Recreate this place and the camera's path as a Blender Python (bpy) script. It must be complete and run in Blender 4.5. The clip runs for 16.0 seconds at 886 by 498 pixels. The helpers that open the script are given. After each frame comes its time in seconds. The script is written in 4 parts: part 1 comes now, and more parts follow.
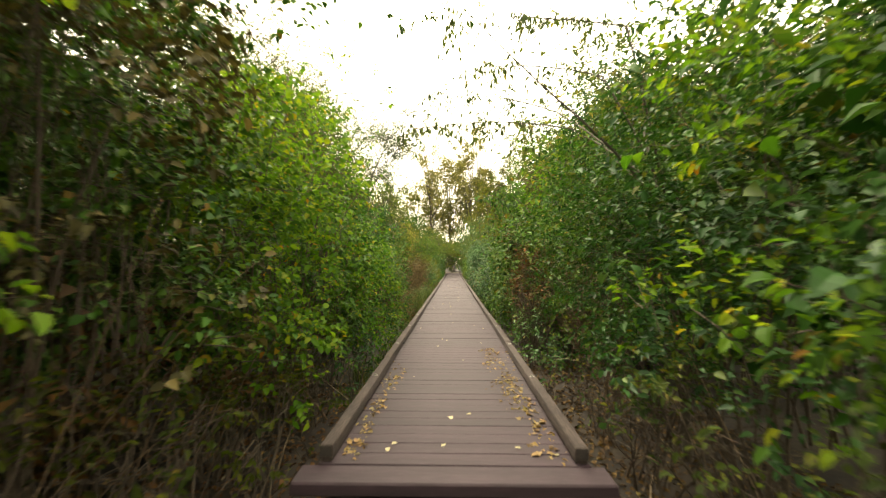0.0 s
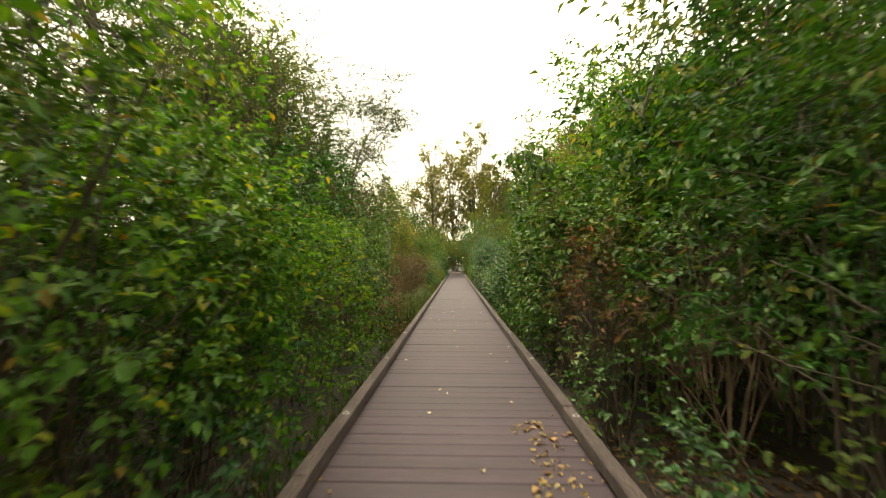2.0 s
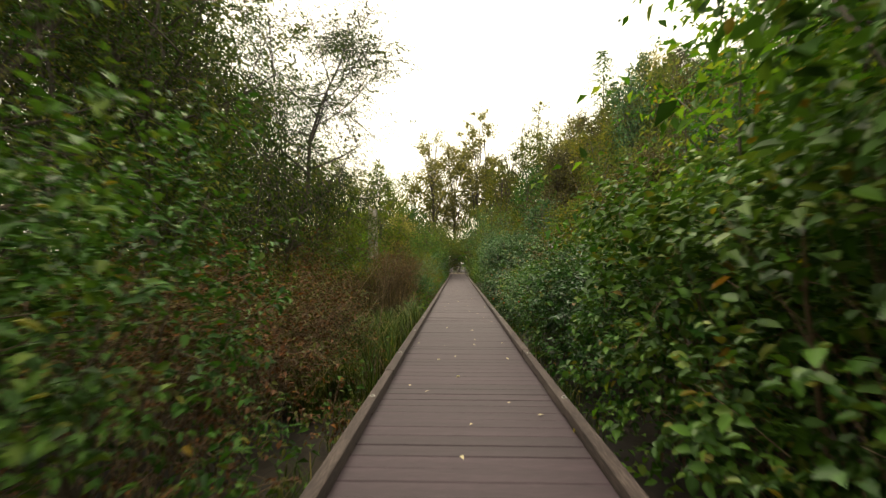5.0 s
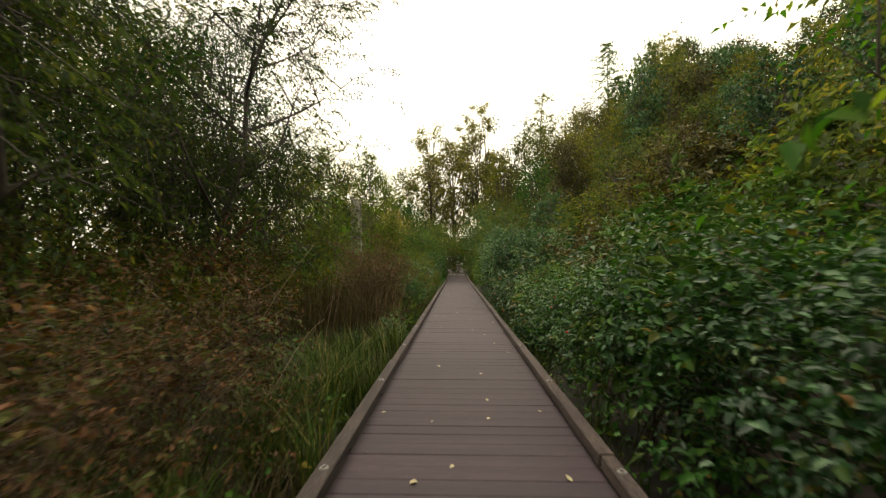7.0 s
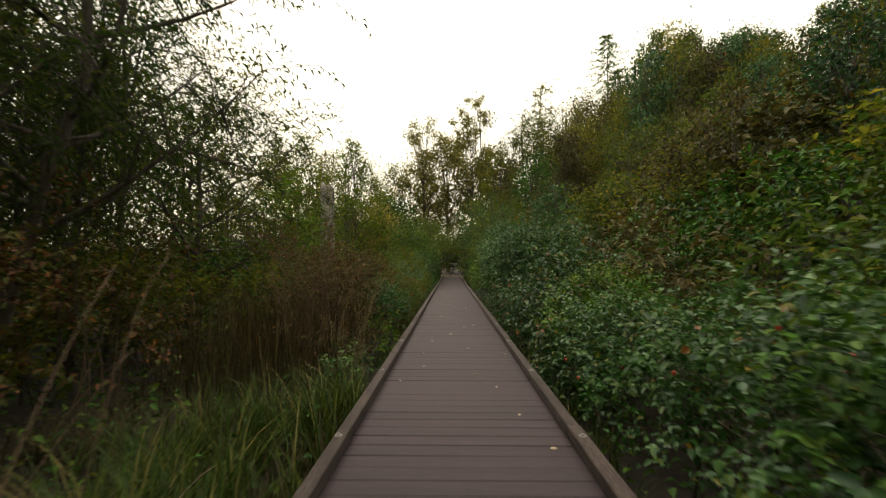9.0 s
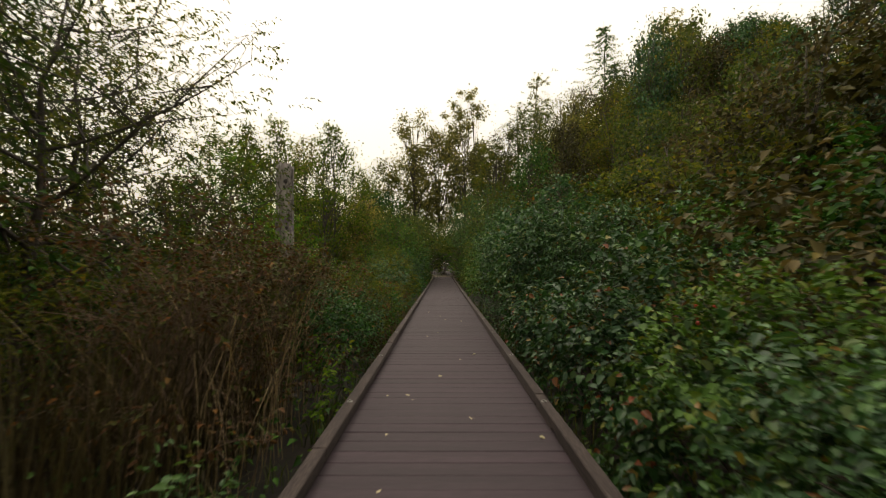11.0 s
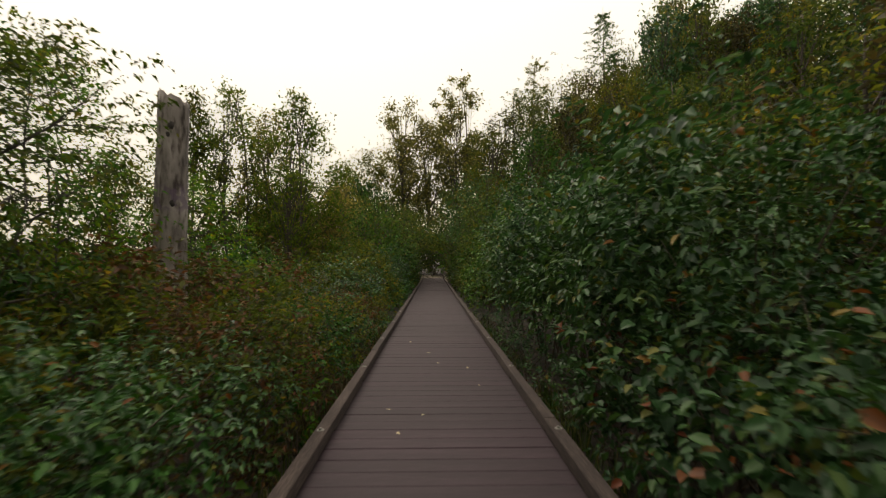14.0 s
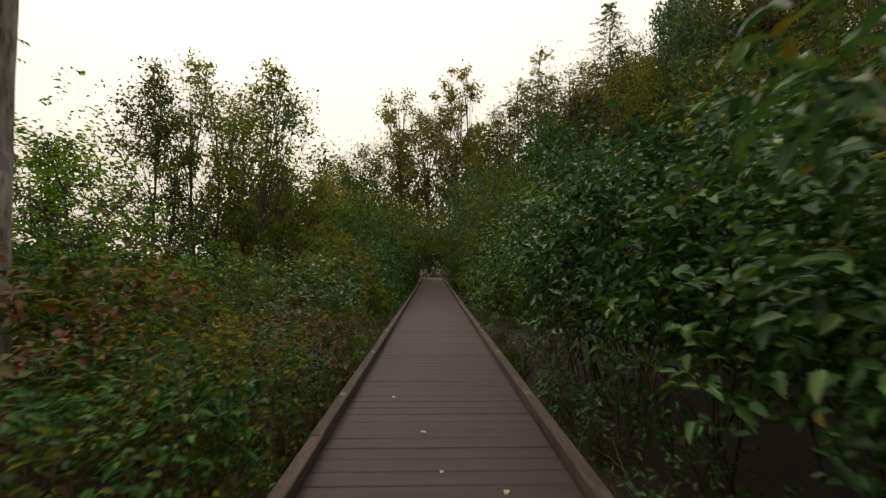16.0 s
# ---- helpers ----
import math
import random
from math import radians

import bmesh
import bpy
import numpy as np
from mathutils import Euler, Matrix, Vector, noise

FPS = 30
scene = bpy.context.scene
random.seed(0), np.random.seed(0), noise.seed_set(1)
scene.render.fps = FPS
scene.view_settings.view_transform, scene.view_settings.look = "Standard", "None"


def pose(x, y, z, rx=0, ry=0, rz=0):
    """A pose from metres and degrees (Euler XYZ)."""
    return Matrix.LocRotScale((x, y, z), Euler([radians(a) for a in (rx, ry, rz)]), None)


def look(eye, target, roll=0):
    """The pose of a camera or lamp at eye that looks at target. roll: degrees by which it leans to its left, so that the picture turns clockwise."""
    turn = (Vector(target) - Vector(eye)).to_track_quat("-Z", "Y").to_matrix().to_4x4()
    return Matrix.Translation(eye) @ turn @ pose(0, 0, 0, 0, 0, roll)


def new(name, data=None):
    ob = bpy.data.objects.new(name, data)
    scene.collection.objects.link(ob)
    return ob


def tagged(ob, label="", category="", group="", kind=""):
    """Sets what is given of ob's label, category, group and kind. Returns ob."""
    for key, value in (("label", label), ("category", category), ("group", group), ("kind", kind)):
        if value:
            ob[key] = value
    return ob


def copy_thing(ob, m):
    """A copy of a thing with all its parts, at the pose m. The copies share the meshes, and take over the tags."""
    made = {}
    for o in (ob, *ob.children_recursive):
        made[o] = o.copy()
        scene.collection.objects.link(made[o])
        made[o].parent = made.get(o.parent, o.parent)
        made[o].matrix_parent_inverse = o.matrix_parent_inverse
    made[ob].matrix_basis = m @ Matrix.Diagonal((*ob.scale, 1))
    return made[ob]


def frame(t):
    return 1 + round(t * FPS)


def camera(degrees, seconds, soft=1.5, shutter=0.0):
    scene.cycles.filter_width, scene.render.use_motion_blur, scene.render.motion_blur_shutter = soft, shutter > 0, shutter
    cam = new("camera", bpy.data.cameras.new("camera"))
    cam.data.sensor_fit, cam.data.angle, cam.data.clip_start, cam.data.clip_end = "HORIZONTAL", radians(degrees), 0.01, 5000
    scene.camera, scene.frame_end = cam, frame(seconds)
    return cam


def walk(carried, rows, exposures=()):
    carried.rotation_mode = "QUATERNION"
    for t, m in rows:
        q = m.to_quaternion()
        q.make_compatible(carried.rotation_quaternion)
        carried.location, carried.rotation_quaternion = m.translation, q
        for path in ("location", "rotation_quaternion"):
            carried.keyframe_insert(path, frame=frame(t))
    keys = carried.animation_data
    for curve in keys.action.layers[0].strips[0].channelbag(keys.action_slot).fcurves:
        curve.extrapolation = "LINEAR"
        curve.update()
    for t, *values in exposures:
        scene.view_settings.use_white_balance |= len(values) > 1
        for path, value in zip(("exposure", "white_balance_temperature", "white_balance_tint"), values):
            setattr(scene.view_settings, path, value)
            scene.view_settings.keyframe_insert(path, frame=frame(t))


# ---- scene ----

# ---------------------------------------------------------------- camera and walk
cam = camera(88.0, 16.0, soft=1.3, shutter=0.5)
FOCAL = 784 / math.tan(radians(44.0))
# seconds, metres along the boardwalk, metres across, eye height, heading column, horizon row
STEPS = [
    (0.0, 0.00, 0.00, 1.41, 802, 467), (0.5, 0.93, 0.00, 1.37, 804, 467), (1.0, 1.88, 0.00, 1.30, 804, 467), (1.5, 2.84, -0.02, 1.29, 806, 467),
    (2.0, 3.79, -0.03, 1.31, 807, 467), (2.5, 4.74, -0.04, 1.36, 808, 467), (3.0, 5.70, -0.075, 1.38, 808, 467), (3.5, 6.65, -0.08, 1.41, 808, 466),
    (4.0, 7.60, -0.09, 1.39, 809, 466), (5.0, 9.48, -0.09, 1.385, 810, 466), (6.5, 12.25, -0.085, 1.37, 810, 467), (7.0, 13.17, -0.09, 1.375, 808, 467),
    (7.5, 14.09, -0.10, 1.375, 807, 467), (8.0, 15.00, -0.10, 1.39, 805, 467), (8.5, 15.92, -0.09, 1.40, 801, 467), (9.0, 16.82, -0.07, 1.405, 798, 467),
    (10.0, 18.57, -0.055, 1.40, 790, 467), (11.5, 21.12, -0.04, 1.395, 780, 467), (12.0, 21.97, -0.045, 1.40, 776, 467), (12.5, 22.81, -0.05, 1.405, 773, 467),
    (13.0, 23.65, -0.06, 1.405, 770, 467), (13.5, 24.48, -0.06, 1.40, 768, 467), (14.0, 25.31, -0.055, 1.39, 766, 466), (14.5, 26.14, -0.05, 1.385, 764, 466),
    (15.0, 26.96, -0.05, 1.38, 765, 466), (15.5, 27.78, -0.045, 1.39, 766, 466), (16.0, 28.60, -0.045, 1.40, 765, 466),
]


def eye_pose(y, x, z, column, row):
    yaw = math.degrees(math.atan2(column - 784, FOCAL))
    pitch = math.degrees(math.atan2(row - 441, FOCAL))
    return pose(x, y, z, 90 + pitch, 0, yaw)


walk(cam, [(t, eye_pose(y, x, z, c, r)) for t, y, x, z, c, r in STEPS],
     exposures=[(0, 1.35, 7250, 11), (2, 0.95, 7100, 11), (4, 0.6, 6900, 12), (7, 0.0, 6800, 13), (9, -0.35, 6700, 14), (12, -0.75, 6600, 17), (16, -0.8, 6600, 17)])

# ---------------------------------------------------------------- world and sun
world = bpy.data.worlds.new("overcast_evening")
scene.world = world
world.use_nodes = True
wn, wl = world.node_tree.nodes, world.node_tree.links
wn.clear()
sky = wn.new("ShaderNodeTexSky")
sky.sky_type, sky.sun_disc = "NISHITA", False
sky.sun_elevation, sky.sun_rotation = radians(60), radians(-28)
sky.dust_density, sky.air_density, sky.ozone_density = 6.0, 1.5, 0.6
back_a, back_b = wn.new("ShaderNodeBackground"), wn.new("ShaderNodeBackground")
back_a.inputs["Strength"].default_value = 0.06
back_b.inputs["Color"].default_value = (1.0, 0.94, 0.72, 1)
# an overcast sky: the zenith is about twice as bright as the horizon
sky_at, sky_split, sky_rise = wn.new("ShaderNodeTexCoord"), wn.new("ShaderNodeSeparateXYZ"), wn.new("ShaderNodeMapRange")
sky_rise.inputs["To Min"].default_value, sky_rise.inputs["To Max"].default_value = 1.3, 2.4
wl.new(sky_at.outputs["Generated"], sky_split.inputs[0])
wl.new(sky_split.outputs["Z"], sky_rise.inputs["Value"])
wl.new(sky_rise.outputs[0], back_b.inputs["Strength"])
add_sky, world_out = wn.new("ShaderNodeAddShader"), wn.new("ShaderNodeOutputWorld")
wl.new(sky.outputs[0], back_a.inputs["Color"])
wl.new(back_a.outputs[0], add_sky.inputs[0])
wl.new(back_b.outputs[0], add_sky.inputs[1])
wl.new(add_sky.outputs[0], world_out.inputs["Surface"])
sun = new("sun", bpy.data.lights.new("sun", "SUN"))
sun.data.energy, sun.data.angle, sun.data.color = 1.2, radians(25), (1.0, 0.92, 0.75)
sun.matrix_world = look((-14, 36, 48), (0, 10, 0))


# ---------------------------------------------------------------- materials
def node_material(name):
    m = bpy.data.materials.new(name)
    m.use_nodes = True
    n = m.node_tree.nodes
    return m, n, m.node_tree.links, n["Principled BSDF"], n["Material Output"]


def ramp(n, stops):
    r = n.new("ShaderNodeValToRGB")
    while len(r.color_ramp.elements) < len(stops):
        r.color_ramp.elements.new(0.5)
    for e, (p, c) in zip(r.color_ramp.elements, stops):
        e.position, e.color = p, (*c, 1)
    return r


def noise_node(n, links, scale, detail=4.0, stretch=None):
    tex = n.new("ShaderNodeTexNoise")
    tex.inputs["Scale"].default_value, tex.inputs["Detail"].default_value = scale, detail
    coord = n.new("ShaderNodeTexCoord")
    if stretch:
        mapping = n.new("ShaderNodeMapping")
        mapping.inputs["Scale"].default_value = stretch
        links.new(coord.outputs["Object"], mapping.inputs["Vector"])
        links.new(mapping.outputs[0], tex.inputs["Vector"])
    else:
        links.new(coord.outputs["Object"], tex.inputs["Vector"])
    return tex


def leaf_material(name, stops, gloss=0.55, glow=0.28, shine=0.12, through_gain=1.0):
    """Leaf colours picked leaf by leaf; light also passes through the blade."""
    m, n, links, bsdf, out = node_material(name)
    geo, info = n.new("ShaderNodeNewGeometry"), n.new("ShaderNodeObjectInfo")
    colours = ramp(n, stops)
    links.new(geo.outputs["Random Per Island"], colours.inputs[0])
    tone = n.new("ShaderNodeHueSaturation")
    value, hue = n.new("ShaderNodeMapRange"), n.new("ShaderNodeMapRange")
    value.inputs["To Min"].default_value, value.inputs["To Max"].default_value = 0.75, 1.3
    hue.inputs["To Min"].default_value, hue.inputs["To Max"].default_value = 0.53, 0.487
    links.new(info.outputs["Random"], hue.inputs["Value"])
    links.new(hue.outputs[0], tone.inputs["Hue"])
    links.new(info.outputs["Random"], value.inputs["Value"])
    links.new(value.outputs[0], tone.inputs["Value"])
    links.new(colours.outputs[0], tone.inputs["Color"])
    blotch = noise_node(n, links, 3.0, 3.0)
    mixing = n.new("ShaderNodeMix")
    mixing.data_type, mixing.blend_type = "RGBA", "MULTIPLY"
    mixing.inputs["Factor"].default_value = 0.55
    soft = ramp(n, [(0.3, (0.5, 0.55, 0.45)), (0.7, (1.25, 1.2, 1.05))])
    links.new(blotch.outputs[0], soft.inputs[0])
    links.new(tone.outputs[0], mixing.inputs["A"])
    links.new(soft.outputs[0], mixing.inputs["B"])
    links.new(mixing.outputs["Result"], bsdf.inputs["Base Color"])
    bsdf.inputs["Roughness"].default_value = gloss
    bsdf.inputs["Specular IOR Level"].default_value = shine
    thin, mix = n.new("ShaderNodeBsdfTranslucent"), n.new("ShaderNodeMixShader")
    # backlight put into the colour: transmission is yellowed and raised by through_gain
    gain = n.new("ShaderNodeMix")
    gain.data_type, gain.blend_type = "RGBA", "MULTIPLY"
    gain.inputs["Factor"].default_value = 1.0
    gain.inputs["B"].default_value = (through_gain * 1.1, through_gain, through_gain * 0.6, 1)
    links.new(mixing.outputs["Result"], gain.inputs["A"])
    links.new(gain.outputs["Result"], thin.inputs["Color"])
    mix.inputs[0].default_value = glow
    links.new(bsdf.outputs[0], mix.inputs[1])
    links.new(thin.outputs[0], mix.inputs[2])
    links.new(mix.outputs[0], out.inputs["Surface"])
    return m


def rough_material(name, stops, scale, stretch=None, bump=0.4, roughness=0.85, fine=6.0, vary=False):
    m, n, links, bsdf, out = node_material(name)
    tex = noise_node(n, links, scale, 5.0, stretch)
    grain = noise_node(n, links, scale * fine, 4.0, stretch)
    both = n.new("ShaderNodeMath")
    both.operation = "MULTIPLY_ADD"
    links.new(grain.outputs[0], both.inputs[0])
    both.inputs[1].default_value = 0.5
    half = n.new("ShaderNodeMath")
    half.operation = "MULTIPLY"
    half.inputs[1].default_value = 0.5
    links.new(tex.outputs[0], half.inputs[0])
    links.new(half.outputs[0], both.inputs[2])
    colours = ramp(n, stops)
    links.new(both.outputs[0], colours.inputs[0])
    last = colours.outputs[0]
    if vary:
        info, tone, value = n.new("ShaderNodeObjectInfo"), n.new("ShaderNodeHueSaturation"), n.new("ShaderNodeMapRange")
        value.inputs["To Min"].default_value, value.inputs["To Max"].default_value = 0.78, 1.22
        links.new(info.outputs["Random"], value.inputs["Value"])
        links.new(value.outputs[0], tone.inputs["Value"])
        links.new(last, tone.inputs["Color"])
        last = tone.outputs[0]
    links.new(last, bsdf.inputs["Base Color"])
    bsdf.inputs["Roughness"].default_value = roughness
    lift = n.new("ShaderNodeBump")
    lift.inputs["Strength"].default_value, lift.inputs["Distance"].default_value = bump, 0.01
    links.new(both.outputs[0], lift.inputs["Height"])
    links.new(lift.outputs[0], bsdf.inputs["Normal"])
    return m


M_PLANK = rough_material("worn_decking", [(0.3, (0.0108, 0.0045, 0.0082)), (0.5, (0.02, 0.0087, 0.015)), (0.72, (0.038, 0.0188, 0.029))],
                         2.2, (0.5, 3.0, 3.0), bump=0.35, roughness=0.74, vary=True)
M_RAIL = rough_material("weathered_timber", [(0.3, (0.014, 0.009, 0.0085)), (0.5, (0.038, 0.026, 0.023)), (0.7, (0.09, 0.068, 0.058))],
                        3.0, (4.0, 0.6, 4.0), bump=1.0, roughness=0.88, vary=True)
M_END = rough_material("end_grain", [(0.3, (0.012, 0.01, 0.009)), (0.7, (0.035, 0.028, 0.024))], 20, bump=0.5)
M_STEEL = rough_material("galvanised_bolt", [(0.3, (0.12, 0.115, 0.105)), (0.7, (0.26, 0.25, 0.23))], 60, bump=0.2, roughness=0.5)
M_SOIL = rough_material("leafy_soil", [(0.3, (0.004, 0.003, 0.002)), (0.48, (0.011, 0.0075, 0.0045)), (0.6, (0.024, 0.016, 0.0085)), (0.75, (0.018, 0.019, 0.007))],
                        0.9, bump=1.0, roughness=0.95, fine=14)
M_TRAIL = rough_material("trail_gravel", [(0.3, (0.16, 0.13, 0.1)), (0.7, (0.34, 0.29, 0.23))], 8, bump=0.8, roughness=0.95)
M_BARK = rough_material("grey_bark", [(0.3, (0.02, 0.016, 0.012)), (0.55, (0.06, 0.048, 0.036)), (0.75, (0.12, 0.1, 0.08))], 5, (4, 4, 0.8), bump=1.0)
M_TWIG = rough_material("brown_twig", [(0.3, (0.025, 0.017, 0.011)), (0.6, (0.07, 0.05, 0.033)), (0.75, (0.13, 0.1, 0.07))], 9, bump=0.3)
M_DRY = rough_material("dry_stem", [(0.3, (0.06, 0.036, 0.02)), (0.6, (0.15, 0.1, 0.06)), (0.75, (0.26, 0.2, 0.13))], 9, bump=0.3)
def snag_material():
    """Bare grey wood with lengthwise cracks, dark weathered patches and a faded violet paint mark."""
    m, n, links, bsdf, out = node_material("bleached_snag")
    wood = noise_node(n, links, 2.2, 6.0, (2.5, 2.5, 0.9))
    crack = noise_node(n, links, 4.0, 6.0, (4.0, 4.0, 0.9))
    paint = noise_node(n, links, 5.5, 2.0)
    base = ramp(n, [(0.3, (0.07, 0.058, 0.054)), (0.45, (0.17, 0.148, 0.138)), (0.62, (0.28, 0.25, 0.235)), (0.75, (0.36, 0.33, 0.31))])
    lines = ramp(n, [(0.34, (0.3, 0.27, 0.25)), (0.5, (1, 1, 1))])
    links.new(wood.outputs[0], base.inputs[0])
    links.new(crack.outputs[0], lines.inputs[0])
    dark = n.new("ShaderNodeMix")
    dark.data_type, dark.blend_type = "RGBA", "MULTIPLY"
    dark.inputs["Factor"].default_value = 1.0
    links.new(base.outputs[0], dark.inputs["A"])
    links.new(lines.outputs[0], dark.inputs["B"])
    place, split = n.new("ShaderNodeTexCoord"), n.new("ShaderNodeSeparateXYZ")
    links.new(place.outputs["Object"], split.inputs[0])
    band = ramp(n, [(0.0, (0, 0, 0)), (0.2, (1, 1, 1)), (0.75, (1, 1, 1)), (1.0, (0, 0, 0))])
    reach = n.new("ShaderNodeMapRange")
    reach.inputs["From Min"].default_value, reach.inputs["From Max"].default_value = 2.75, 3.25
    links.new(split.outputs["Z"], reach.inputs["Value"])
    links.new(reach.outputs[0], band.inputs[0])
    blots = ramp(n, [(0.5, (0, 0, 0)), (0.56, (0.6, 0.6, 0.6))])
    links.new(paint.outputs[0], blots.inputs[0])
    mask = n.new("ShaderNodeMath")
    mask.operation = "MULTIPLY"
    links.new(band.outputs[0], mask.inputs[0])
    links.new(blots.outputs[0], mask.inputs[1])
    final = n.new("ShaderNodeMix")
    final.data_type = "RGBA"
    final.inputs["B"].default_value = (0.09, 0.055, 0.11, 1)
    links.new(mask.outputs[0], final.inputs["Factor"])
    links.new(dark.outputs["Result"], final.inputs["A"])
    links.new(final.outputs["Result"], bsdf.inputs["Base Color"])
    bsdf.inputs["Roughness"].default_value = 0.9
    lift = n.new("ShaderNodeBump")
    lift.inputs["Strength"].default_value, lift.inputs["Distance"].default_value = 1.0, 0.03
    links.new(crack.outputs[0], lift.inputs["Height"])
    links.new(lift.outputs[0], bsdf.inputs["Normal"])
    return m


M_SNAG = snag_material()
M_HIP = rough_material("rosehip_red", [(0.3, (0.3, 0.02, 0.01)), (0.7, (0.5, 0.05, 0.02))], 30, bump=0.05, roughness=0.35)
M_STRAW = rough_material("straw_cane", [(0.3, (0.13, 0.095, 0.06)), (0.7, (0.34, 0.27, 0.18))], 9, bump=0.3)

GREEN = leaf_material("bramble_leaf", [(0.0, (0.014, 0.042, 0.007)), (0.4, (0.032, 0.088, 0.013)), (0.75, (0.065, 0.155, 0.02)), (0.95, (0.085, 0.13, 0.02)), (0.985, (0.13, 0.13, 0.02)), (1.0, (0.19, 0.11, 0.02))], gloss=0.52, shine=0.17)
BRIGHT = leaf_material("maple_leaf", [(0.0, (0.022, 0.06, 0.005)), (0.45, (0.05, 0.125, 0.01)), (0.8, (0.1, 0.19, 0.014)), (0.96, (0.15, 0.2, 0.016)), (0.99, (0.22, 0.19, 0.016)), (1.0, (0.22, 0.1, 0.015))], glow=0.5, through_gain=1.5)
BLUISH = leaf_material("dogwood_leaf", [(0.0, (0.013, 0.042, 0.015)), (0.5, (0.032, 0.095, 0.032)), (0.88, (0.07, 0.16, 0.05)), (0.975, (0.08, 0.13, 0.03)), (0.99, (0.17, 0.14, 0.02)), (1.0, (0.18, 0.06, 0.015))], gloss=0.42, shine=0.3)
AQUA = leaf_material("pale_dogwood_leaf", [(0.0, (0.024, 0.062, 0.018)), (0.5, (0.048, 0.115, 0.03)), (0.9, (0.085, 0.165, 0.042)), (0.975, (0.13, 0.17, 0.03)), (1.0, (0.24, 0.19, 0.02))], gloss=0.45, shine=0.25)
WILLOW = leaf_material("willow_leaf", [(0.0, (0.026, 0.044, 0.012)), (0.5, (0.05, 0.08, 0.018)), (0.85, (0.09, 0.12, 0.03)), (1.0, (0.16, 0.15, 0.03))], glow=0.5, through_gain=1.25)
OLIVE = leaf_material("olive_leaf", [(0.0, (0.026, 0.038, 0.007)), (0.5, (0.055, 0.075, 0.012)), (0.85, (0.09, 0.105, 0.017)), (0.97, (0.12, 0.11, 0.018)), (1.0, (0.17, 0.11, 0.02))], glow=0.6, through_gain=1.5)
BROWNISH = leaf_material("dull_brown_leaf", [(0.0, (0.026, 0.024, 0.01)), (0.5, (0.055, 0.05, 0.02)), (0.85, (0.085, 0.075, 0.03)), (1.0, (0.13, 0.1, 0.04))])
RUSTY = leaf_material("rusty_leaf", [(0.0, (0.032, 0.024, 0.012)), (0.3, (0.088, 0.042, 0.02)), (0.5, (0.125, 0.06, 0.026)), (0.62, (0.05, 0.06, 0.016)), (0.93, (0.075, 0.085, 0.02)), (1.0, (0.2, 0.075, 0.02))])
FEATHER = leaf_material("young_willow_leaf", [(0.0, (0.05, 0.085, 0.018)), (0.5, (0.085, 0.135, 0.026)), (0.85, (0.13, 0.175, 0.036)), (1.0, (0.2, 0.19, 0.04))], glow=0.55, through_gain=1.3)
# pale autumn leaves, lightened further in colour for far haze and backlight
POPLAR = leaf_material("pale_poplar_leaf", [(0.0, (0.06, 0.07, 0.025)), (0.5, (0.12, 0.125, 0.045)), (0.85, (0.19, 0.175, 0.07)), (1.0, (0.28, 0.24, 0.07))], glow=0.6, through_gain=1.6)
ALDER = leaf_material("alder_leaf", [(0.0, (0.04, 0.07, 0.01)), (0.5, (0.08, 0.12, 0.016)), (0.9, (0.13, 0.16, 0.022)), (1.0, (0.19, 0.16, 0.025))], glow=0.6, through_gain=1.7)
VINE = leaf_material("broad_vine_leaf", [(0.0, (0.014, 0.042, 0.014)), (0.5, (0.028, 0.08, 0.026)), (0.86, (0.06, 0.125, 0.036)), (0.93, (0.1, 0.14, 0.03)), (0.96, (0.2, 0.15, 0.03)), (0.985, (0.15, 0.045, 0.015)), (1.0, (0.2, 0.05, 0.02))], gloss=0.45, shine=0.25)
FALLEN = leaf_material("fallen_leaf", [(0.0, (0.09, 0.045, 0.02)), (0.4, (0.2, 0.115, 0.045)), (0.8, (0.34, 0.24, 0.1)), (1.0, (0.5, 0.42, 0.25))], glow=0.15)
RED_LITTER = leaf_material("red_litter", [(0.0, (0.03, 0.012, 0.006)), (0.5, (0.085, 0.034, 0.014)), (0.9, (0.15, 0.065, 0.025)), (1.0, (0.25, 0.15, 0.06))], glow=0.1)
FALLEN_BROWN = leaf_material("brown_fallen_leaf", [(0.0, (0.07, 0.035, 0.016)), (1.0, (0.13, 0.07, 0.03))], glow=0.1)
FALLEN_TAN = leaf_material("tan_fallen_leaf", [(0.0, (0.2, 0.13, 0.06)), (1.0, (0.3, 0.2, 0.1))], glow=0.1)
PALE = leaf_material("pale_leaf", [(0.0, (0.38, 0.3, 0.18)), (1.0, (0.6, 0.53, 0.38))], glow=0.1)
GRASS = leaf_material("sedge_blade", [(0.0, (0.015, 0.034, 0.006)), (0.55, (0.034, 0.07, 0.01)), (0.85, (0.075, 0.095, 0.018)), (1.0, (0.2, 0.17, 0.06))])
STRAW = leaf_material("straw_blade", [(0.0, (0.16, 0.12, 0.07)), (1.0, (0.36, 0.29, 0.18))])
REED = leaf_material("dry_reed", [(0.0, (0.032, 0.022, 0.013)), (0.6, (0.075, 0.052, 0.03)), (1.0, (0.15, 0.115, 0.065))])


